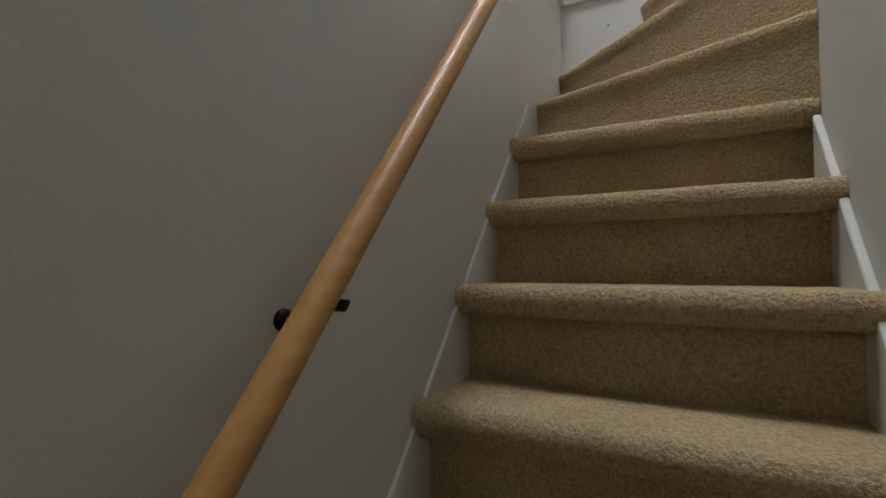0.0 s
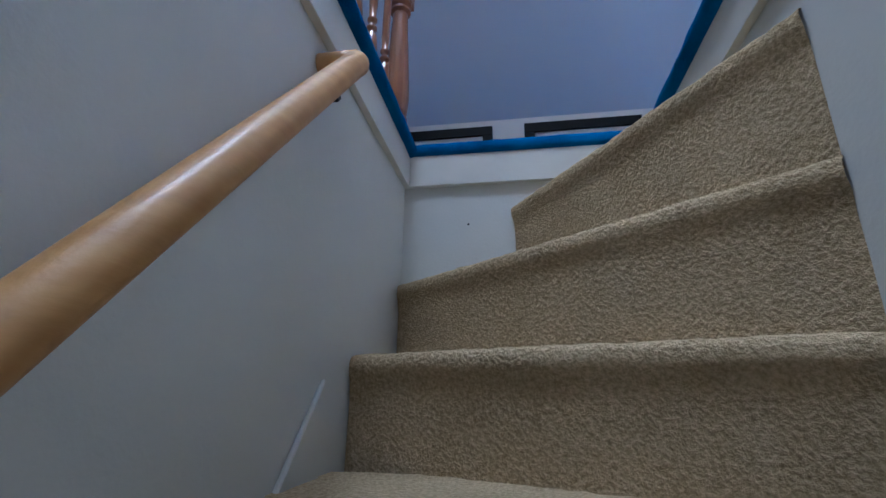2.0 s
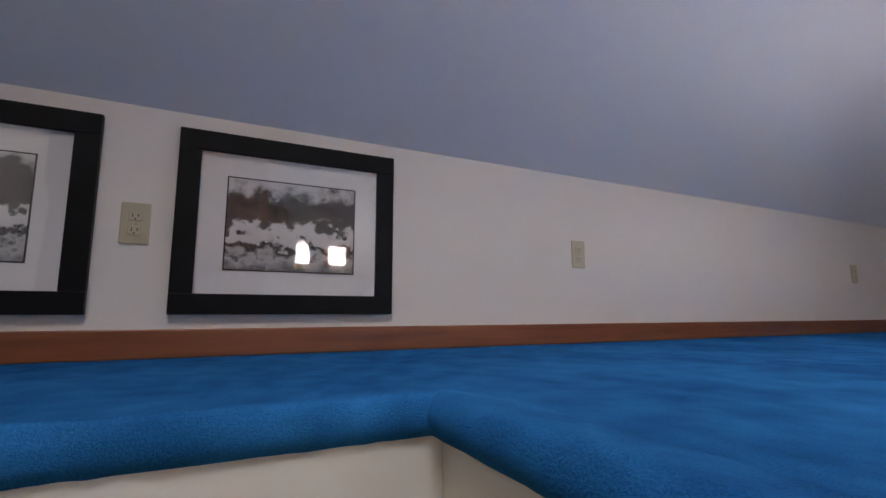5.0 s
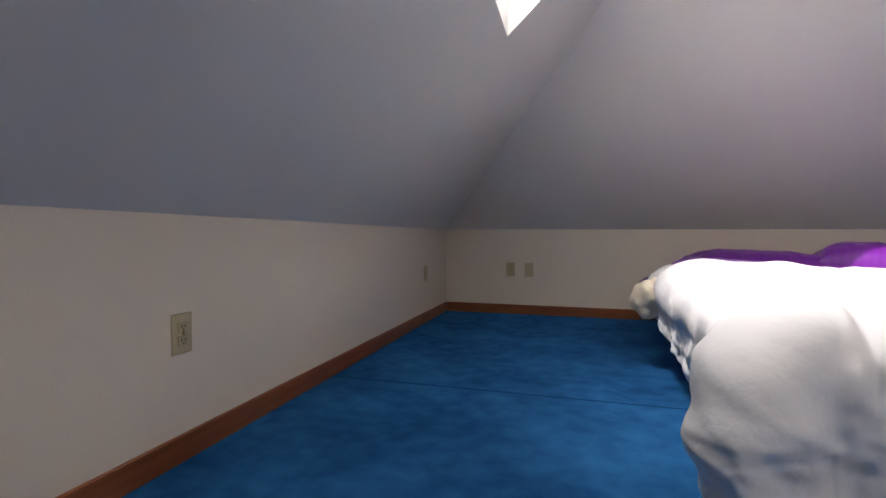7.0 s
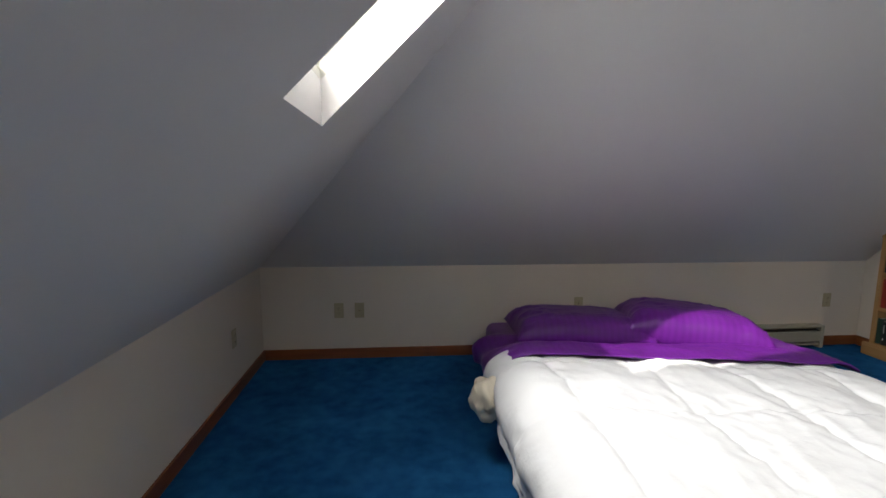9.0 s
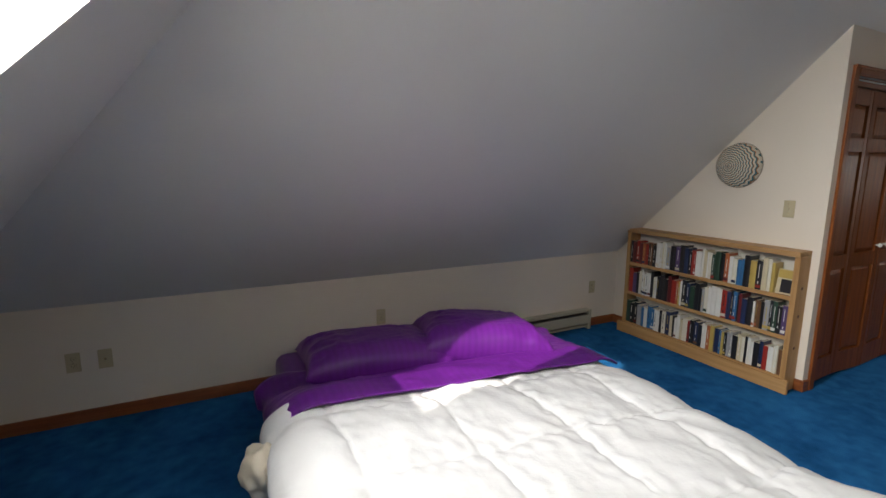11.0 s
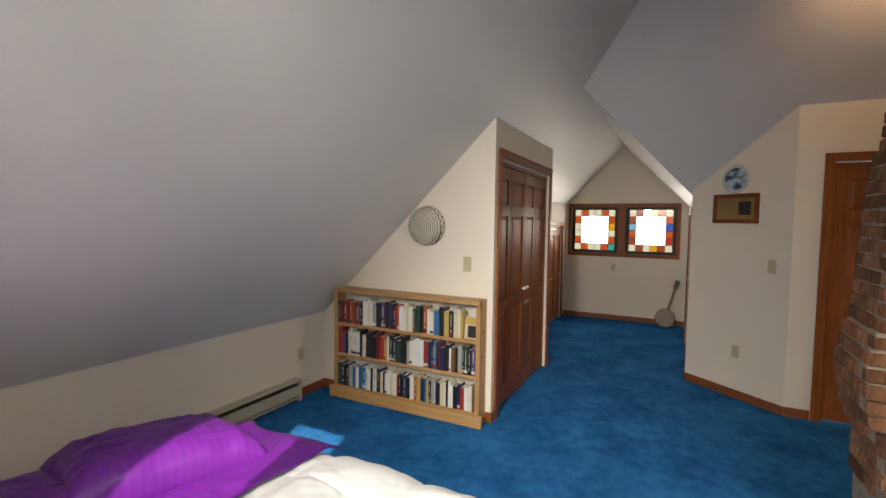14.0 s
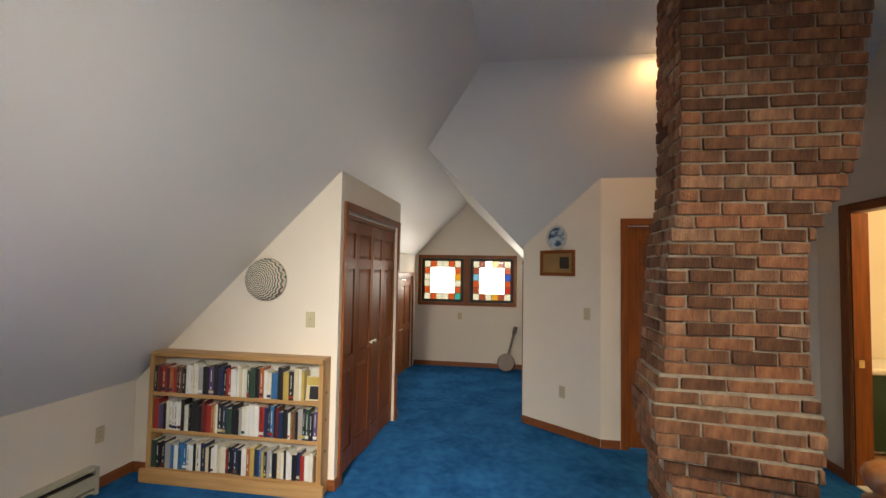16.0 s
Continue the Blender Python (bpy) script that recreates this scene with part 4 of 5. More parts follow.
OUT = "almond plastic duplex outlet on the cream wall"
for y in (-4.386, -2.821, -0.575):
    wall_plate("wall_outlet", pose(0, y, 0.364, 0, 0, 90), "outlet", OUT, "wall outlet")
wall_plate("wall_outlet", pose(0.560, 0, 0.369), "outlet", OUT, "wall outlet")
wall_plate("cable_plate", pose(0.711, 0, 0.369), "jack", "almond plastic cable plate beside an outlet", "wall plate")
wall_plate("wall_outlet", pose(2.395, 0, 0.383), "outlet", OUT, "wall outlet")
wall_plate("wall_outlet", pose(4.48, 0, 0.38), "outlet", OUT, "wall outlet")
wall_plate("light_switch", pose(XC, -1.43, 1.213, 0, 0, -90), "switch", "almond plastic light switch beside the closet", "light switch")
wall_plate("wall_outlet", pose(X_WIN, -1.95, 0.84, 0, 0, -90), "jack", "almond plastic wall plate under the window", "wall plate")


def angled_pose(s, z):
    p = Vector((AX0, AY0, 0)).lerp(Vector((AX1, AY1, 0)), s)
    x = Vector((AX1 - AX0, AY1 - AY0, 0)).normalized()
    y = Vector((0, 0, 1)).cross(x)
    return Matrix(((x.x, y.x, 0, p.x), (x.y, y.y, 0, p.y), (0, 0, 1, z), (0, 0, 0, 1)))


wall_plate("light_switch", angled_pose(0.845, 1.205), "switch", "almond plastic light switch on the angled wall", "light switch")
wall_plate("wall_outlet", angled_pose(0.545, 0.417), "outlet", OUT, "wall outlet")

# ---- pictures ----
def picture(m, w, h, border, mat_w, seed, label):
    """Framed print; its face looks along -y of m, its centre at m."""
    e = thing("framed_picture", label, "framed picture", m, "landscape prints")
    bm = bmesh.new()
    for x0, x1, z0, z1 in ((-w / 2, w / 2, h / 2 - border, h / 2), (-w / 2, w / 2, -h / 2, -h / 2 + border), (-w / 2, -w / 2 + border, -h / 2 + border, h / 2 - border), (w / 2 - border, w / 2, -h / 2 + border, h / 2 - border)):
        add_box(bm, x0, -0.024, z0, x1, 0, z1, 0.002)
    part("frame", bm, M_BLACK, e, "plain black frame")
    iw, ih = w / 2 - border, h / 2 - border
    part("mat_board", box(-iw, -0.010, -ih, iw, -0.004, ih), M_MATB, e, "wide white mat")
    pw, ph = iw - mat_w * 1.05, ih - mat_w
    part("bevel", box(-pw - 0.004, -0.0112, -ph - 0.004, pw + 0.004, -0.0100, ph + 0.004), M_BLACK, e)
    part("print", box(-pw, -0.0125, -ph, pw, -0.0114, ph), photo_mat("landscape_print", seed), e, "black and white landscape print")
    g = part("glass", box(-iw, -0.0165, -ih, iw, -0.0150, ih), M_CLEAR, e, "reflective picture glass")
    g.visible_shadow = False
    return e


picture(pose(0, -3.972, 0.384, 0, 0, 90), 0.645, 0.533, 0.058, 0.072, 3.1, "black-framed black and white tree and water print, white mat")
picture(pose(0, -4.799, 0.384, 0, 0, 90), 0.645, 0.533, 0.058, 0.072, 7.7, "black-framed black and white shore print, white mat")

e = thing("small_picture", "small brown wooden frame with a dark sepia picture", "framed picture", angled_pose(0.48, 1.69))
bm = bmesh.new()
for x0, x1, z0, z1 in ((-0.21, 0.21, 0.095, 0.13), (-0.21, 0.21, -0.13, -0.095), (-0.21, -0.175, -0.095, 0.095), (0.175, 0.21, -0.095, 0.095)):
    add_box(bm, x0, -0.02, z0, x1, 0, z1, 0.004)
part("frame", bm, M_DOOR_H, e)
part("print", box(-0.175, -0.008, -0.095, 0.175, -0.002, 0.095), mat("sepia_print", (0.30, 0.19, 0.08), 0.5, dark=(0.22, 0.13, 0.05), spread=0.2, scale=6), e, "sepia print")
part("dark_panel", box(0.03, -0.0095, -0.055, 0.14, -0.0085, 0.06), mat("dark_print", (0.02, 0.018, 0.015), 0.5), e)
e = thing("hanging_plate", "round decorated plate with a blue seascape", "wall plate", angled_pose(0.47, 1.95))
part("dish", lathe([(0.125, 0.0), (0.128, 0.008), (0.118, 0.013), (0.10, 0.010), (0.001, 0.010)], 32, pose(0, 0, 0, 90, 0, 0)), mat("plate_rim", (0.62, 0.6, 0.55), 0.4, dark=(0.4, 0.38, 0.35), spread=0.3, scale=30), e, smooth=True)
bm = bmesh.new()
add_lathe(bm, [(0.098, 0.0101), (0.098, 0.0125), (0.001, 0.0125)], 32, pose(0, 0, 0, 90, 0, 0))
part("scene_disc", bm, mat("seascape", (0.42, 0.52, 0.60), 0.35, dark=(0.02, 0.06, 0.13), spread=0.06, scale=9, stretch=(1, 1, 1.8)), e, "painted blue seascape")
part("hanger", sweep([(0, -0.004, 0.125), (0.012, -0.004, 0.14), (0, -0.004, 0.152), (-0.012, -0.004, 0.14), (0, -0.004, 0.125)], 0.002, 6), M_CHROME, e)

# ---- woven basket on the closet wall ----
def weave_mat(name):
    m = mat(name, (0.6, 0.56, 0.48), 0.8)
    nt = m.node_tree
    b = nt.nodes["Principled BSDF"]
    tc = nt.nodes.new("ShaderNodeTexCoord")
    sep = nt.nodes.new("ShaderNodeSeparateXYZ")
    nt.links.new(tc.outputs["Object"], sep.inputs[0])

    def op(kind, a, b_):
        n = nt.nodes.new("ShaderNodeMath")
        n.operation = kind
        for k, v in enumerate((a, b_)):
            if v is None:
                continue
            if isinstance(v, (int, float)):
                n.inputs[k].default_value = v
            else:
                nt.links.new(v, n.inputs[k])
        return n.outputs[0]

    dx, dz = op("ADD", sep.outputs[0], 0.012), op("ADD", sep.outputs[2], 0.006)
    r = op("SQRT", op("ADD", op("MULTIPLY", dx, dx), op("MULTIPLY", dz, dz)), None)
    a = op("ARCTAN2", dz, dx)
    zig = op("MULTIPLY", op("PINGPONG", op("MULTIPLY", a, 3.2), 0.5), 0.013)
    ring = op("FRACT", op("MULTIPLY", op("ADD", r, zig), 66.0), None)
    band = op("MULTIPLY", op("ADD", r, zig), 6.5)
    ramp = nt.nodes.new("ShaderNodeValToRGB")
    e = ramp.color_ramp.elements
    ramp.color_ramp.interpolation = "CONSTANT"
    e[0].color = (0.60, 0.55, 0.45, 1)
    e[1].position, e[1].color = 0.5, (0.03, 0.13, 0.16, 1)
    for p, c in ((0.82, (0.36, 0.15, 0.06, 1)),):
        k = e.new(p)
        k.color = c
    nt.links.new(ring, ramp.inputs[0])
    nt.links.new(ramp.outputs[0], b.inputs["Base Color"])
    bp = nt.nodes.new("ShaderNodeBump")
    bp.inputs["Strength"].default_value, bp.inputs["Distance"].default_value = 0.5, 0.004
    nt.links.new(ring, bp.inputs["Height"])
    nt.links.new(bp.outputs[0], b.inputs["Normal"])
    return m


e = thing("woven_basket", "round coiled basket with zigzag stripes hung on the wall", "basket", pose(XC, -1.075, 1.503, 0, 0, -90))
prof = [(0.150, 0.0), (0.158, 0.012), (0.157, 0.03), (0.150, 0.055), (0.135, 0.08), (0.112, 0.1), (0.085, 0.113), (0.055, 0.121), (0.025, 0.124), (0.001, 0.125)]
bm = bmesh.new()
add_lathe(bm, prof, 40, pose(0, 0, 0, 90, 0, 0))
part("coil_body", bm, weave_mat("zigzag_coils"), e, smooth=True)
part("rim", sweep([(0.155 * math.cos(a), -0.006, 0.155 * math.sin(a)) for a in np.linspace(0, 2 * math.pi, 41)], 0.006, 8), mat("basket_rim", (0.35, 0.3, 0.24), 0.8), e, smooth=True)

# ---- baseboard heater ----
heat = thing("baseboard_heater", "long grey-beige electric baseboard heater along the wall", "heater")
HX0, HX1 = 2.55, 4.425
part("back_plate", box(HX0, -0.016, 0.03, HX1, -0.001, 0.185), M_HEAT, heat)
bm = prism([(HX0 + 0.03, -0.068, 0.055), (HX0 + 0.03, -0.072, 0.06), (HX0 + 0.03, -0.072, 0.135), (HX0 + 0.03, -0.066, 0.14), (HX0 + 0.03, -0.062, 0.135), (HX0 + 0.03, -0.062, 0.06)], (HX1 - HX0 - 0.06, 0, 0))
part("front_panel", bm, M_HEAT, heat)
part("top_panel", prism([(HX0, -0.001, 0.187), (HX0, -0.058, 0.187), (HX0, -0.070, 0.172), (HX0, -0.066, 0.170), (HX0, -0.056, 0.182), (HX0, -0.001, 0.182)], (HX1 - HX0, 0, 0)), M_HEAT, heat)
part("element", box(HX0 + 0.03, -0.058, 0.075, HX1 - 0.03, -0.018, 0.145), M_HEATD, heat, "dark heating fins")
part("bottom_panel", box(HX0 + 0.03, -0.066, 0.022, HX1 - 0.03, -0.016, 0.036, 0.003), M_HEAT, heat)
for x in (HX0, HX1 - 0.03):
    part("end_cap", box(x, -0.073, 0.0, x + 0.03, -0.001, 0.188, 0.004), M_HEAT, heat)

# ---- bed ----
bed = thing("bed", "low bed base with a purple fitted sheet on the mattress", "bed")
MX0, MX1, MY0, MY1, MZ = 1.60, 3.17, -2.42, -0.36, 0.375
part("bed_base", box(MX0 + 0.06, MY0 + 0.1, 0.0, MX1 - 0.06, MY1 - 0.04, 0.13, 0.01), M_DARKW, bed, "dark low bed base")
bm = box(MX0, MY0, 0.13, MX1, MY1, 0.20, 0.02)
part("box_spring", bm, M_MATT, bed, "beige ticking edge")
bm = bmesh.new()
add_box(bm, MX0 - 0.005, MY0, 0.20, MX1 + 0.005, MY1 + 0.005, MZ)
bmesh.ops.bevel(bm, geom=list(bm.edges), offset=0.06, segments=5, profile=0.5, affect="EDGES")
part("mattress", bm, M_PURPLE, bed, "mattress in a dark purple fitted sheet", smooth=True)


def wrinkle(x, y, seed, scale):
    """Creases: sharp low ridges at two sizes."""
    a = noise.noise(Vector((x * scale, y * scale * 0.6, seed)))
    b = noise.noise(Vector((x * scale * 2.3 + 9, y * scale * 1.7, seed + 4)))
    c = noise.noise(Vector((x * scale * 5 + 3, y * scale * 3.5, seed + 8)))
    return (1 - abs(a)) * 0.6 + (1 - abs(b)) * 0.3 + c * 0.12


def draped(nx, ny, x0, x1, y0, y1, top, rad, fall, height, side_drop=lambda v: 1.0, flare=0.17):
    """Cloth over a box: flat on top, rounded over its edges, hanging by the lengths in fall (x0, x1, y0, y1 sides)."""
    bm = bmesh.new()
    us = np.linspace(x0 - fall[0], x1 + fall[1], nx)
    vs = np.linspace(y0 - fall[2], y1 + fall[3], ny)
    rows = []
    for v in vs:
        row = []
        for u in us:
            ex = max(x0 - u, 0) * side_drop(v) - max(u - x1, 0)
            ey = max(y0 - v, 0) - max(v - y1, 0)
            d = math.hypot(ex, ey)
            cx, cy = min(max(u, x0), x1), min(max(v, y0), y1)
            if d > 1e-9:
                ux, uy = ex / d, ey / d
                d *= 1 - 0.165 * (2 * ux * uy) ** 2
                ex, ey = ux * d, uy * d
                a = min(d / rad, math.pi / 2)
                o = rad * math.sin(a)
                dz = rad * (1 - math.cos(a)) + max(d - rad * math.pi / 2, 0)
                o += 0.035 * math.sin(min(1.0, d / 0.42) * math.pi) * min(1.0, d / 0.1)
                o += flare * (2 * abs(ex * ey) / (d * d)) ** 2 * min(1.0, d / 0.3)
                px, py = cx - ex / d * o, cy - ey / d * o
            else:
                a, dz, px, py = 0.0, 0.0, cx, cy
            h, side = height(u, v)
            nrm = Vector((0, 0, 1)) if d < 1e-9 else Vector((-ex / d * math.sin(a), -ey / d * math.sin(a), math.cos(a)))
            f = min(1.0, a / 1.4) ** 2
            p = Vector((px, py, top - dz)) + nrm * (h * (1 - f) + side * f)
            p.z = max(p.z, 0.03 + 0.02 * noise.noise(p * 7))
            row.append(bm.verts.new(p))
        rows.append(row)
    for r, s in zip(rows, rows[1:]):
        for k in range(nx - 1):
            bm.faces.new((r[k], r[k + 1], s[k + 1], s[k]))
    return bm


def quilt_height(u, v):
    """Puffed squares between sewn seams, with puckers along the seams and soft lumps of filling."""
    wu, wv = u + 0.03 * noise.noise(Vector((u * 3, v * 3, 1.0))), v + 0.03 * noise.noise(Vector((u * 3, v * 3, 7.0)))
    su, sv = (wu / 0.42) % 1.0, ((wv + 0.08) / 0.46) % 1.0
    puff = (math.sin(math.pi * su) * math.sin(math.pi * sv)) ** 0.35
    big = noise.noise(Vector((u * 1.7, v * 1.5, 2.0)))
    lumps = noise.noise(Vector((wu * 6.5, wv * 6.0, 5.0)))
    crease = 1 - abs(noise.noise(Vector((wu * 5.0, wv * 3.2, 12.0))))
    near = 1.0 - min(abs(su - round(su)) * 0.42, abs(sv - round(sv)) * 0.46) / 0.13
    pucker = max(0.0, near) * noise.noise(Vector((u * 19, v * 19, 3.0)))
    fine = noise.noise(Vector((wu * 13, wv * 11, 9.0)))
    tilt = 0.065 - 0.095 * min(1.0, max(0.0, (u - MX0) / (MX1 - MX0)))
    h = tilt + 0.030 * puff + 0.024 * big + 0.013 * lumps + 0.016 * (crease - 0.7) + 0.011 * pucker + 0.005 * fine + 0.025 * min(1.0, max(0.0, (v + 2.5) / 0.8)) - 0.03 * min(1.0, max(0.0, (v + 1.52) / 0.14))
    hang = 1 - abs(noise.noise(Vector((u * 4.2 + 0.6 * v, v * 4.2 + 0.6 * u, 17))))
    fold = 0.045 * noise.noise(Vector((u * 2.2, v * 2.6, 11))) + 0.040 * (hang - 0.75) + 0.016 * lumps + 0.016 * puff + 0.016 * pucker + 0.007 * fine + 0.035 * (0.8 - abs(noise.noise(Vector((u * 8.5, v * 2.5, 23)))) * 1.4) * min(1.0, max(0.0, (-2.35 - v) / 0.2))
    return h, fold


bm = draped(260, 220, MX0 + 0.04, MX1 - 0.08, -2.50, -1.28, 0.430, 0.15, (0.44, 0.26, 0.53, 0.0), quilt_height, lambda v: 0.62 + 0.38 * min(1.0, max(0.0, (-1.5 - v) / 0.9)), 0.23)
quilt = part("comforter", bm, M_QUILT, None, smooth=True)
so = quilt.modifiers.new("thick", "SOLIDIFY")
so.thickness, so.offset = 0.035, -1
tagged(quilt, "puffy white quilted comforter spread over the bed", "comforter")
bm = bmesh.new()
bmesh.ops.create_icosphere(bm, subdivisions=4, radius=1.0)
for v in bm.verts:
    n = v.co.copy()
    v.co = Vector((n.x * 0.065, n.y * 0.09, n.z * 0.085)) * (1 + 0.35 * noise.noise(n * 1.6) + 0.12 * (1 - abs(noise.noise(n * 4.0))))
bmesh.ops.transform(bm, matrix=pose(1.420, -1.45, 0.350, 0, 20, 10), verts=bm.verts)
part("turned_corner", bm, M_MATT, quilt, "cream lining of the turned-up corner", smooth=True)


def sheet_height(u, v):
    w = wrinkle(u, v * 2.2, 1.0, 3.0)
    s = min(1.0, max(0.0, (v + 1.26) / 0.30))
    tilt = 0.065 - 0.095 * min(1.0, max(0.0, (u - MX0) / (MX1 - MX0)))
    h = tilt * (1 - s) - 0.055 * s * s * (3 - 2 * s) + 0.026 * (w - 0.5) + 0.010 * noise.noise(Vector((u * 3, v * 9, 4)))
    return h, 0.03 * noise.noise(Vector((u * 3, v * 6, 8)))


bm = draped(130, 44, MX0 + 0.06, MX1 - 0.02, -1.40, -0.84, 0.470, 0.15, (0.30, 0.16, 0.0, 0.06), sheet_height)
fold = part("folded_sheet", bm, M_PURPLE, None, smooth=True)
so = fold.modifiers.new("thick", "SOLIDIFY")
so.thickness, so.offset = 0.010, -1
tagged(fold, "purple satin top sheet folded back over the comforter", "bed sheet")


def pillow(m, w, d, t, seed, label):
    """A stuffed pillow: pinched corners, a seam, creases towards the corners."""
    bm = bmesh.new()
    n = 44
    sides = []
    for sgn in (1, -1):
        g = []
        for j in range(n + 1):
            row = []
            for i in range(n + 1):
                u, v = 2 * i / n - 1, 2 * j / n - 1
                k = max(0.0, (1 - u ** 4)) ** 0.45 * max(0.0, (1 - v ** 4)) ** 0.45
                pinch = 1 - 0.07 * (u * u) * (1 - v * v) - 0.05 * (v * v) * (1 - u * u)
                x, y = u * w / 2 * (1 - 0.05 * (1 - abs(u)) * v * v) * pinch, v * d / 2 * pinch
                cr = 0.024 * (wrinkle(u * 1.1, v * 1.1, seed, 2.6) - 0.6) * (0.3 + abs(u) + abs(v)) * min(1.0, k * 2)
                z = sgn * (t / 2) * k * (1.0 if sgn > 0 else 0.7) + cr * (1 if sgn > 0 else 0)
                row.append(bm.verts.new((x, y, z)))
            g.append(row)
        sides.append(g)
    for g in sides:
        for j in range(n):
            for i in range(n):
                bm.faces.new((g[j][i], g[j][i + 1], g[j + 1][i + 1], g[j + 1][i]))
    bmesh.ops.remove_doubles(bm, verts=bm.verts, dist=0.0005)
    ob = part("pillow", bm, M_PURPLE, None, smooth=True)
    ob.matrix_world = m
    return tagged(ob, label, "pillow", "pillows on the bed")


pillow(pose(2.07, -0.790, 0.435, -4, 2, -4), 0.79, 0.54, 0.25, 1.0, "flattened dark purple satin pillow at the bed head")
pillow(pose(2.71, -0.885, 0.462, -3, 5, -16), 0.76, 0.54, 0.28, 6.0, "plump purple satin pillow half in sunlight")

# ---- bookcase and books ----
bc = thing("bookcase", "low three-shelf knotty pine bookcase full of paperbacks", "bookcase")
SX0, SX1, SY0, SY1, SZ = 4.655, 4.785, -1.60, -0.225, 0.955
TH = 0.034
part("side_panel", box(SX0, SY0, 0.0, SX1, SY0 + TH, SZ - 0.03, 0.003), M_PINE_V, bc)
part("side_panel", box(SX0, SY1 - TH, 0.0, SX1, SY1, SZ - 0.03, 0.003), M_PINE_V, bc)
part("top_board", box(SX0, SY0, SZ - 0.03, SX1, SY1, SZ, 0.003), M_PINE, bc)
part("back_panel", box(SX1 - 0.006, SY0 + TH, 0.10, SX1 - 0.001, SY1 - TH, SZ - 0.03), M_WHITE, bc, "pale back panel")
part("plinth", box(SX0 - 0.028, SY0 - 0.03, 0.0, SX0 - 0.001, SY1 + 0.03, 0.095, 0.004), M_PINE, bc, "wide pine plinth board")
SHELF_Z = (0.105, 0.385, 0.655)
for z in SHELF_Z:
    part("shelf", box(SX0 + 0.004, SY0 + TH, z - 0.028, SX1 - 0.008, SY1 - TH, z, 0.002), M_PINE, bc)
part("face_rail", box(SX0 - 0.012, SY0, SZ - 0.035, SX0 - 0.001, SY1, SZ, 0.002), M_PINE, bc)
knot = mat("pine_knot", (0.12, 0.05, 0.02), 0.6)

COVERS = {}
PALETTE = ((0.75, 0.74, 0.70), (0.70, 0.66, 0.55), (0.015, 0.015, 0.018), (0.02, 0.02, 0.025), (0.34, 0.03, 0.02), (0.13, 0.018, 0.02), (0.018, 0.03, 0.085), (0.03, 0.15, 0.33), (0.025, 0.06, 0.04),
           (0.50, 0.36, 0.10), (0.42, 0.12, 0.045), (0.16, 0.08, 0.04), (0.35, 0.35, 0.36), (0.72, 0.71, 0.68), (0.10, 0.06, 0.16), (0.60, 0.52, 0.36))
for k, c in enumerate(PALETTE):
    COVERS[k] = mat("book_cover", c, 0.38, dark=tuple(v * 0.85 for v in c), spread=0.3, scale=14, coat=0.15)
rng = random.Random(11)


def book(x, y, z, w, h, d, ci, li, lean):
    """Spine towards -x: cover, page block, a band and short title bars."""
    e = thing("book", "paperback book standing on a pine shelf", "book", Matrix.Translation((x, y, z)) @ Matrix.Rotation(radians(lean), 4, "X"), "books on the shelves")
    bm = bmesh.new()
    c = 0.0016
    add_box(bm, 0, 0, 0, d, c, h)
    add_box(bm, 0, w - c, 0, d, w, h)
    b = 0.003 if w > 0.02 else 0.0015
    add_prism(bm, [(0.001, 0, 0), (0.001, w, 0), (-b * 0.6, w * 0.8, 0), (-b, w * 0.5, 0), (-b * 0.6, w * 0.2, 0)], (0, 0, h))
    part("cover", bm, COVERS[ci], e)
    part("page_block", box(0.003, c, 0.002, d - 0.003, w - c, h - 0.002), M_PAPER, e, "cream page block")
    if li is not None:
        z0, z1 = h * rng.uniform(0.35, 0.5), h * rng.uniform(0.75, 0.9)
        bm = box(-b - 0.0007, w * 0.44, z0, -b + 0.0006, w * 0.57, z1)
        part("title_bar", bm, COVERS[li], e, "plain bar of unreadable lettering")
        part("title_bar", box(-b - 0.0007, w * 0.42, h * 0.2, -b + 0.0006, w * 0.60, h * 0.29), COVERS[li], e, "plain bar of unreadable lettering")
        if rng.random() < 0.5:
            part("band", box(-b - 0.0005, w * 0.05, h * 0.06, -b * 0.4, w * 0.95, h * 0.16), COVERS[rng.randrange(len(PALETTE))], e)
    return e


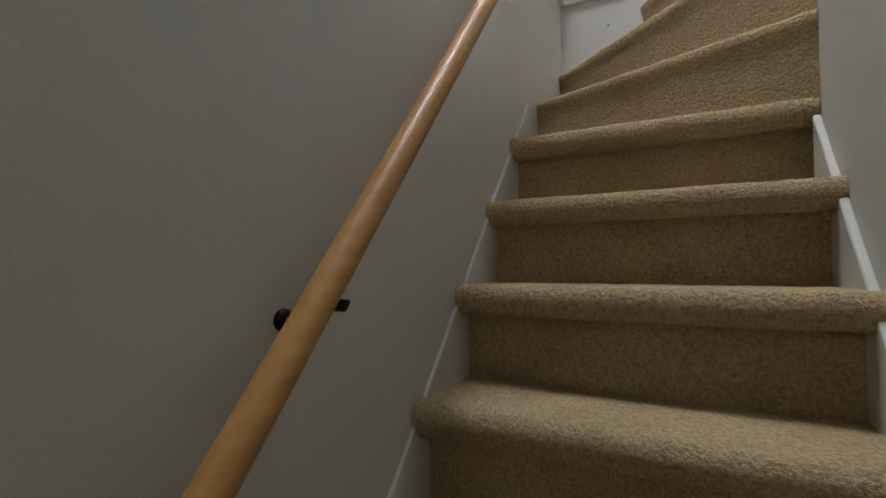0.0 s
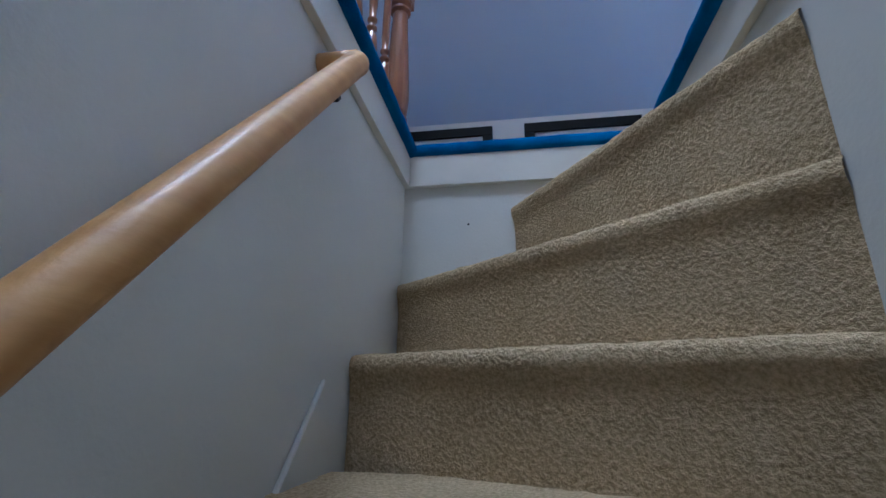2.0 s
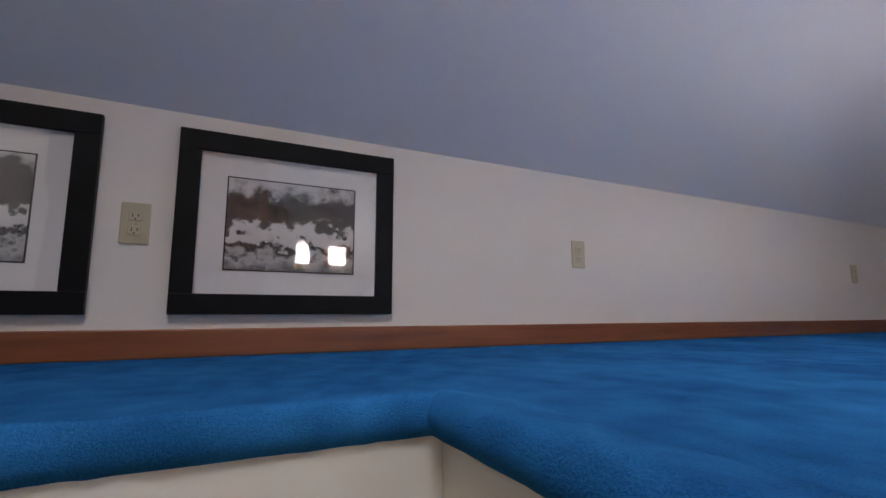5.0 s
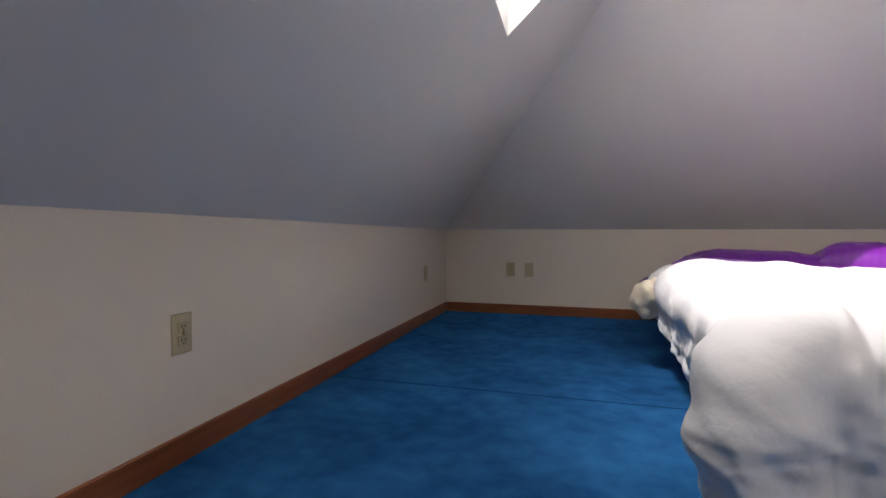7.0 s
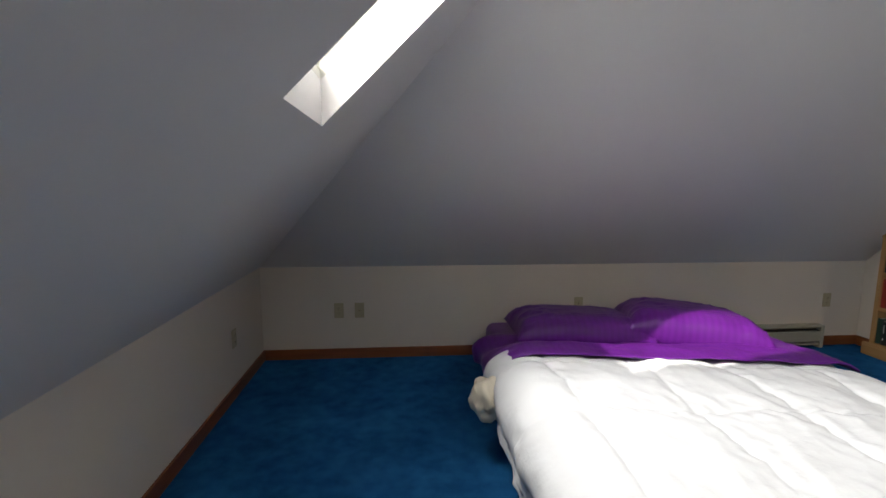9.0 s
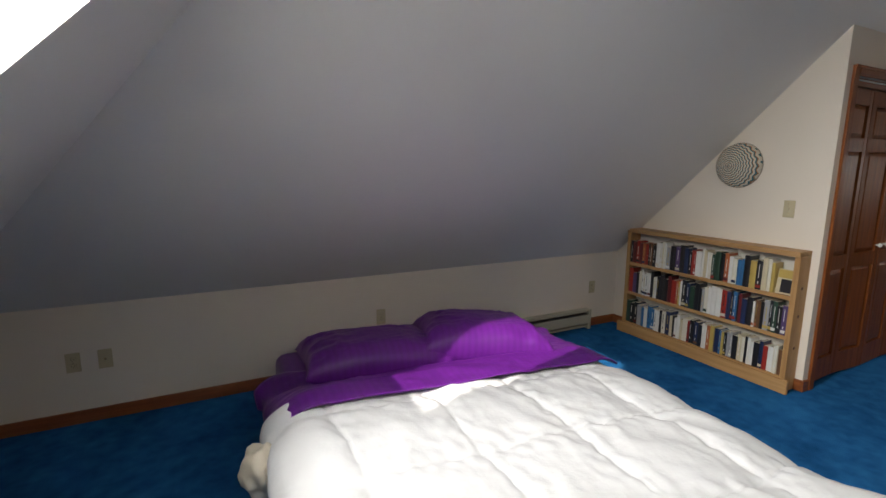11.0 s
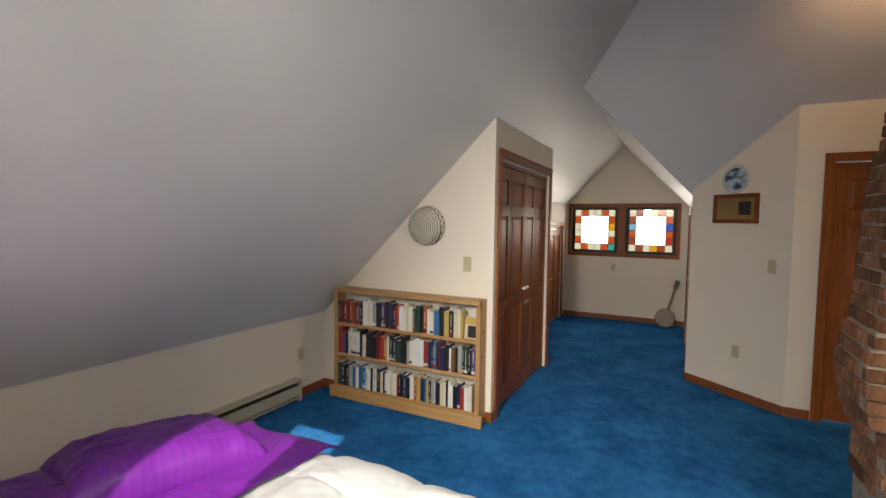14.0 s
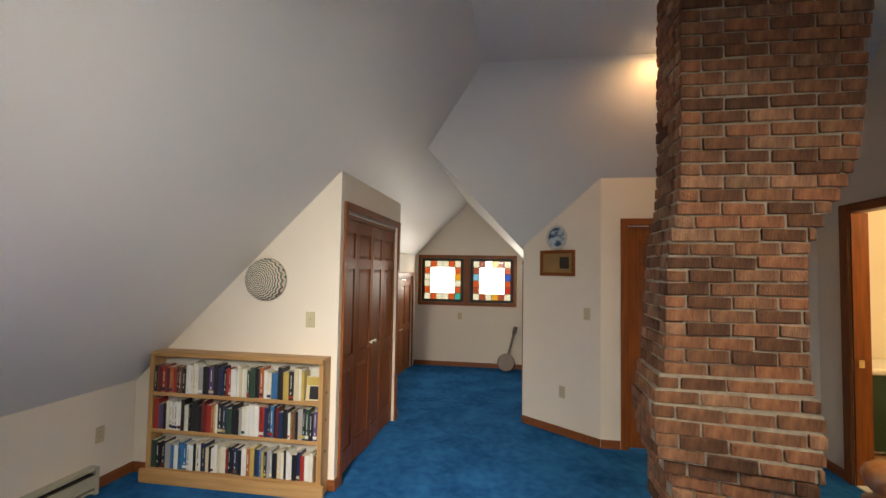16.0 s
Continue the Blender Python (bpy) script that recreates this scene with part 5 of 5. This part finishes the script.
ORDER = ("2,5,4,5,10,4,2,11,2,0,13,1,0,12,2,3,14,3,6,3,4,4,0,13,0,15,0,1,8,8,2,10,0,1,7,7,2,9,2,15,1,9",
         "4,14,2,1,0,13,0,0,2,1,13,2,3,3,2,5,4,10,9,0,2,6,8,2,2,12,1,0,13,0,4,6,2,7,3,5,6,3,0,11,11,2,12,2,8,2,14",
         "8,2,2,12,7,0,7,7,13,0,2,1,6,15,2,13,0,15,1,4,2,2,6,3,0,0,10,9,6,7,9,2,12,12,2,15,1,2,0,13,2,6,4,0,1,11")
for row, (z, order) in enumerate(zip(SHELF_Z[::-1], ORDER)):
    cols = [int(v) for v in order.split(",")]
    y_hi, y_lo = SY1 - TH - 0.004, SY0 + TH + (0.112 if row == 0 else 0.006)
    ws = [rng.uniform(0.014, 0.042) for _ in cols]
    f = (y_hi - y_lo - 0.0009 * len(ws)) / sum(ws)
    y = y_hi
    for ci, w in zip(cols, ws):
        w *= f
        h = rng.uniform(0.178, 0.225) if row < 2 else rng.uniform(0.165, 0.20)
        li = rng.choice((0, 1, 2, 9, 13)) if rng.random() < 0.6 else None
        y -= w + 0.0009
        book(SX0 + rng.uniform(0.004, 0.016), y, z, w, h, rng.uniform(0.088, 0.10), ci, li if li != ci else None, rng.choice((0, 0, 0, 0.6, -0.6)) * 0.0)

e = thing("book", "yellow and cream paperback shown face out on the top shelf", "book", pose(SX0 + 0.03, SY0 + TH + 0.006, SHELF_Z[2], 0, 8, 0), "books on the shelves")
part("cover", box(0, 0, 0, 0.002, 0.102, 0.168, 0.0005), COVERS[15], e)
part("page_block", box(0.0021, 0.002, 0.002, 0.016, 0.099, 0.166), M_PAPER, e, "cream page block")
part("cover_picture", box(-0.0012, 0.004, 0.012, -0.0002, 0.075, 0.10), COVERS[3], e, "dark cover picture")
part("cover_band", box(-0.0012, 0.003, 0.108, -0.0002, 0.099, 0.162), COVERS[9], e, "yellow band")

for y, z in ((-1.59, 0.30), (-1.59, 0.71), (-1.59, 0.52)):
    part("knot", lathe([(0.012, 0), (0.011, 0.0008), (0.001, 0.001)], 12, pose(SX0 + 0.065, SY0, z, 90, 0, 0)), knot, bc, "dark knot in the pine")

# ---- banjo leaning in the dormer ----
bj = thing("banjo", "old banjo with a pale skin head leaning in the corner", "banjo", Matrix.Translation((9.17, -2.70, 0.0)) @ Matrix.Rotation(radians(15), 4, "X") @ Matrix.Rotation(radians(12), 4, "Y"))
P = pose(0, 0, 0.142, 0, -90, 0)
part("pot", lathe([(0.128, -0.03), (0.138, -0.03), (0.14, 0.0), (0.138, 0.03), (0.128, 0.03)], 32, P), mat("banjo_rim_wood", (0.12, 0.06, 0.03), 0.35), bj, "dark wooden rim", smooth=True)
part("head", lathe([(0.126, 0.022), (0.126, 0.028), (0.001, 0.029)], 32, P), mat("banjo_skin", (0.46, 0.35, 0.19), 0.6, dark=(0.36, 0.26, 0.13), spread=0.3, scale=9), bj, "yellowed skin head")
bm = bmesh.new()
add_box(bm, -0.028, -0.018, 0.27, 0.0, 0.018, 0.62, 0.006)
part("neck", bm, mat("banjo_neck", (0.05, 0.028, 0.018), 0.35), bj, "dark narrow neck")
ph = part("peghead", box(-0.03, -0.032, 0.61, -0.008, 0.032, 0.74, 0.008), mat("banjo_peghead", (0.04, 0.022, 0.015), 0.35), bj)
for s in (-1, 1):
    for z in (0.65, 0.70):
        part("peg", lathe([(0.003, 0), (0.003, 0.015), (0.008, 0.02), (0.007, 0.03)], 10, pose(-0.02, s * 0.03, z, -90 * s, 0, 0)), M_KNOB, ph)

# ---- ceiling spotlight ----
sp = thing("ceiling_spotlight", "small brass ceiling spotlight glowing warm", "ceiling light")
part("canopy", lathe([(0.05, 0), (0.05, -0.012), (0.03, -0.022), (0.006, -0.024)], 24, pose(5.13, -4.03, ZF)), M_CHROME, sp, smooth=True)
part("stem", sweep([(5.13, -4.03, ZF - 0.02), (5.13, -4.01, ZF - 0.06)], 0.006, 8), M_CHROME, sp, smooth=True)
part("bulb", lathe([(0.004, 0.022), (0.016, 0.012), (0.018, 0.0), (0.012, -0.012), (0.002, -0.017)], 16, pose(5.09, -3.985, ZF - 0.07)), M_BULB, sp, "glowing bulb", smooth=True)

# ---- bathtub beyond the doorway ----
tub = thing("bathtub", "cream bathtub with a dark green side panel", "bathtub")
bm = bmesh.new()
add_box(bm, 6.33, -7.9, 0.72, 6.98, -5.64, 0.78, 0.02)
part("rim", bm, M_TUB, tub)
part("apron", box(6.35, -7.9, 0.05, 6.38, -5.64, 0.72), M_GREEN, tub, "dark green tub panel")
part("basin", box(6.40, -7.8, 0.0, 6.96, -5.70, 0.71, 0.04), M_TUB, tub)

# ---- small vent on the west slope ----
e = thing("ceiling_vent", "small almond metal vent plate on the sloping ceiling", "ceiling vent", Matrix.Translation((0.575, -3.368, KNEE + 0.575 * SA)) @ Matrix.Rotation(radians(-45), 4, "Y"))
part("backing", box(-0.13, -0.08, -0.010, 0.13, 0.08, -0.001, 0.003), M_PLATE, e)
for k in range(7):
    bm = bmesh.new()
    add_box(bm, -0.008, -0.065, -0.0025, 0.008, 0.065, 0.0, 0.0, pose(-0.09 + 0.03 * k, 0, -0.012, 0, 25, 0))
    part("slat", bm, M_PLATE, e)

# ---- brick chimney ----
chimney = thing("brick_chimney", "old red brick chimney breast with rough mortar, corbelled and twisting", "chimney")
BL, BW, BHH, JT = 0.203, 0.095, 0.057, 0.011
COURSE = BHH + JT
# height, front corner by the closed door (x, y), front corner by the bathroom (x, y)
PROFILE = ((0.00, 4.06, -3.72, 3.90, -4.24), (0.58, 4.06, -3.70, 3.90, -4.25), (0.70, 4.02, -3.63, 3.86, -4.27), (0.90, 4.02, -3.605, 3.93, -4.33), (1.02, 4.06, -3.63, 4.03, -4.345),
        (1.12, 4.09, -3.675, 4.09, -4.35), (1.70, 4.10, -3.70, 4.10, -4.35), (1.82, 4.10, -3.72, 4.10, -4.40), (1.95, 4.10, -3.75, 4.10, -4.47), (2.10, 4.10, -3.765, 4.10, -4.55), (2.25, 4.10, -3.77, 4.10, -4.60), (3.30, 4.10, -3.775, 4.10, -4.70))
DEPTH = 0.42


def corners(z):
    for a, b in zip(PROFILE, PROFILE[1:]):
        if a[0] <= z <= b[0]:
            f = (z - a[0]) / (b[0] - a[0])
            return [a[k] + f * (b[k] - a[k]) for k in range(1, 5)]
    return list(PROFILE[-1][1:])


def brick_mesh(length, seed):
    bm = bmesh.new()
    add_box(bm, 0, 0, 0, length, BW, BHH)
    bmesh.ops.bevel(bm, geom=[e for e in bm.edges], offset=0.004, segments=1, affect="EDGES")
    for v in bm.verts:
        v.co += 0.0065 * noise.noise_vector(v.co * 28 + Vector((seed * 7.0, seed * 3.0, seed)))
    return mesh_of("brick", bm, M_BRICK)


STRETCH = [brick_mesh(BL, k) for k in range(6)]
SHORT = [brick_mesh(BL * 0.47, 20 + k) for k in range(4)]
brick_rng = random.Random(5)
core = bmesh.new()


def lay(a, b, z, shift, fill):
    """One course from a to b (plan points); the bricks' outer face is on the line."""
    a, b = Vector((*a, z)), Vector((*b, z))
    d = (b - a)
    length = d.length
    d.normalize()
    inward = Vector((0, 0, 1)).cross(d)
    turn = Matrix((( d.x, inward.x, 0, 0), (d.y, inward.y, 0, 0), (0, 0, 1, 0), (0, 0, 0, 1)))
    s = 0.0
    first = shift
    while s < length - 0.02:
        w = BL * 0.47 if first else BL
        first = False
        left = length - s
        me = brick_rng.choice(SHORT if w < BL else STRETCH)
        sx = 1.0
        if left < w + 0.03:
            if left < 0.13:
                me, sx = brick_rng.choice(SHORT), left / (BL * 0.47)
            else:
                me, sx = brick_rng.choice(STRETCH), left / BL
            w = left
        o = new("brick", me)
        o.parent = fill
        out = brick_rng.uniform(0.002, 0.010)
        o.matrix_world = Matrix.Translation(a + d * s - inward * out + Vector((0, 0, 0.012 * noise.noise((a + d * s) * 1.8)))) @ turn @ pose(0, 0, brick_rng.uniform(-0.002, 0.002), 0, brick_rng.uniform(-0.9, 0.9), brick_rng.uniform(-1.2, 1.2)) @ Matrix.Diagonal((sx, 1, 1, 1))
        s += w + JT


last_ring = None
n_courses = int(ZF / COURSE) + 1
for c in range(n_courses):
    z = c * COURSE
    lx, ly, rx, ry = corners(z + COURSE / 2)
    zt = min(z + COURSE, ZF)
    i = 0.007
    ring = [core.verts.new(p) for h in (z, zt) for p in ((lx + i, ly - i, h), (rx + i, ry + i, h), (rx + DEPTH, ry + i, h), (lx + DEPTH, ly - i, h))]
    for k in range(4):
        core.faces.new((ring[k], ring[(k + 1) % 4], ring[4 + (k + 1) % 4], ring[4 + k]))
        if last_ring:
            core.faces.new((last_ring[4 + k], last_ring[4 + (k + 1) % 4], ring[(k + 1) % 4], ring[k]))
    last_ring = ring
    if z + BHH > ZF:
        continue
    lay((lx, ly), (rx, ry), z, c % 2 == 1, chimney)
    lay((lx + DEPTH, ly), (lx + (BW + JT if c % 2 else 0.0) + (0.0 if c % 2 else 0.0), ly), z, c % 2 == 0, chimney) if z > 0.3 else None
part("mortar", core, M_MORTAR, chimney, "rough grey-brown mortar")
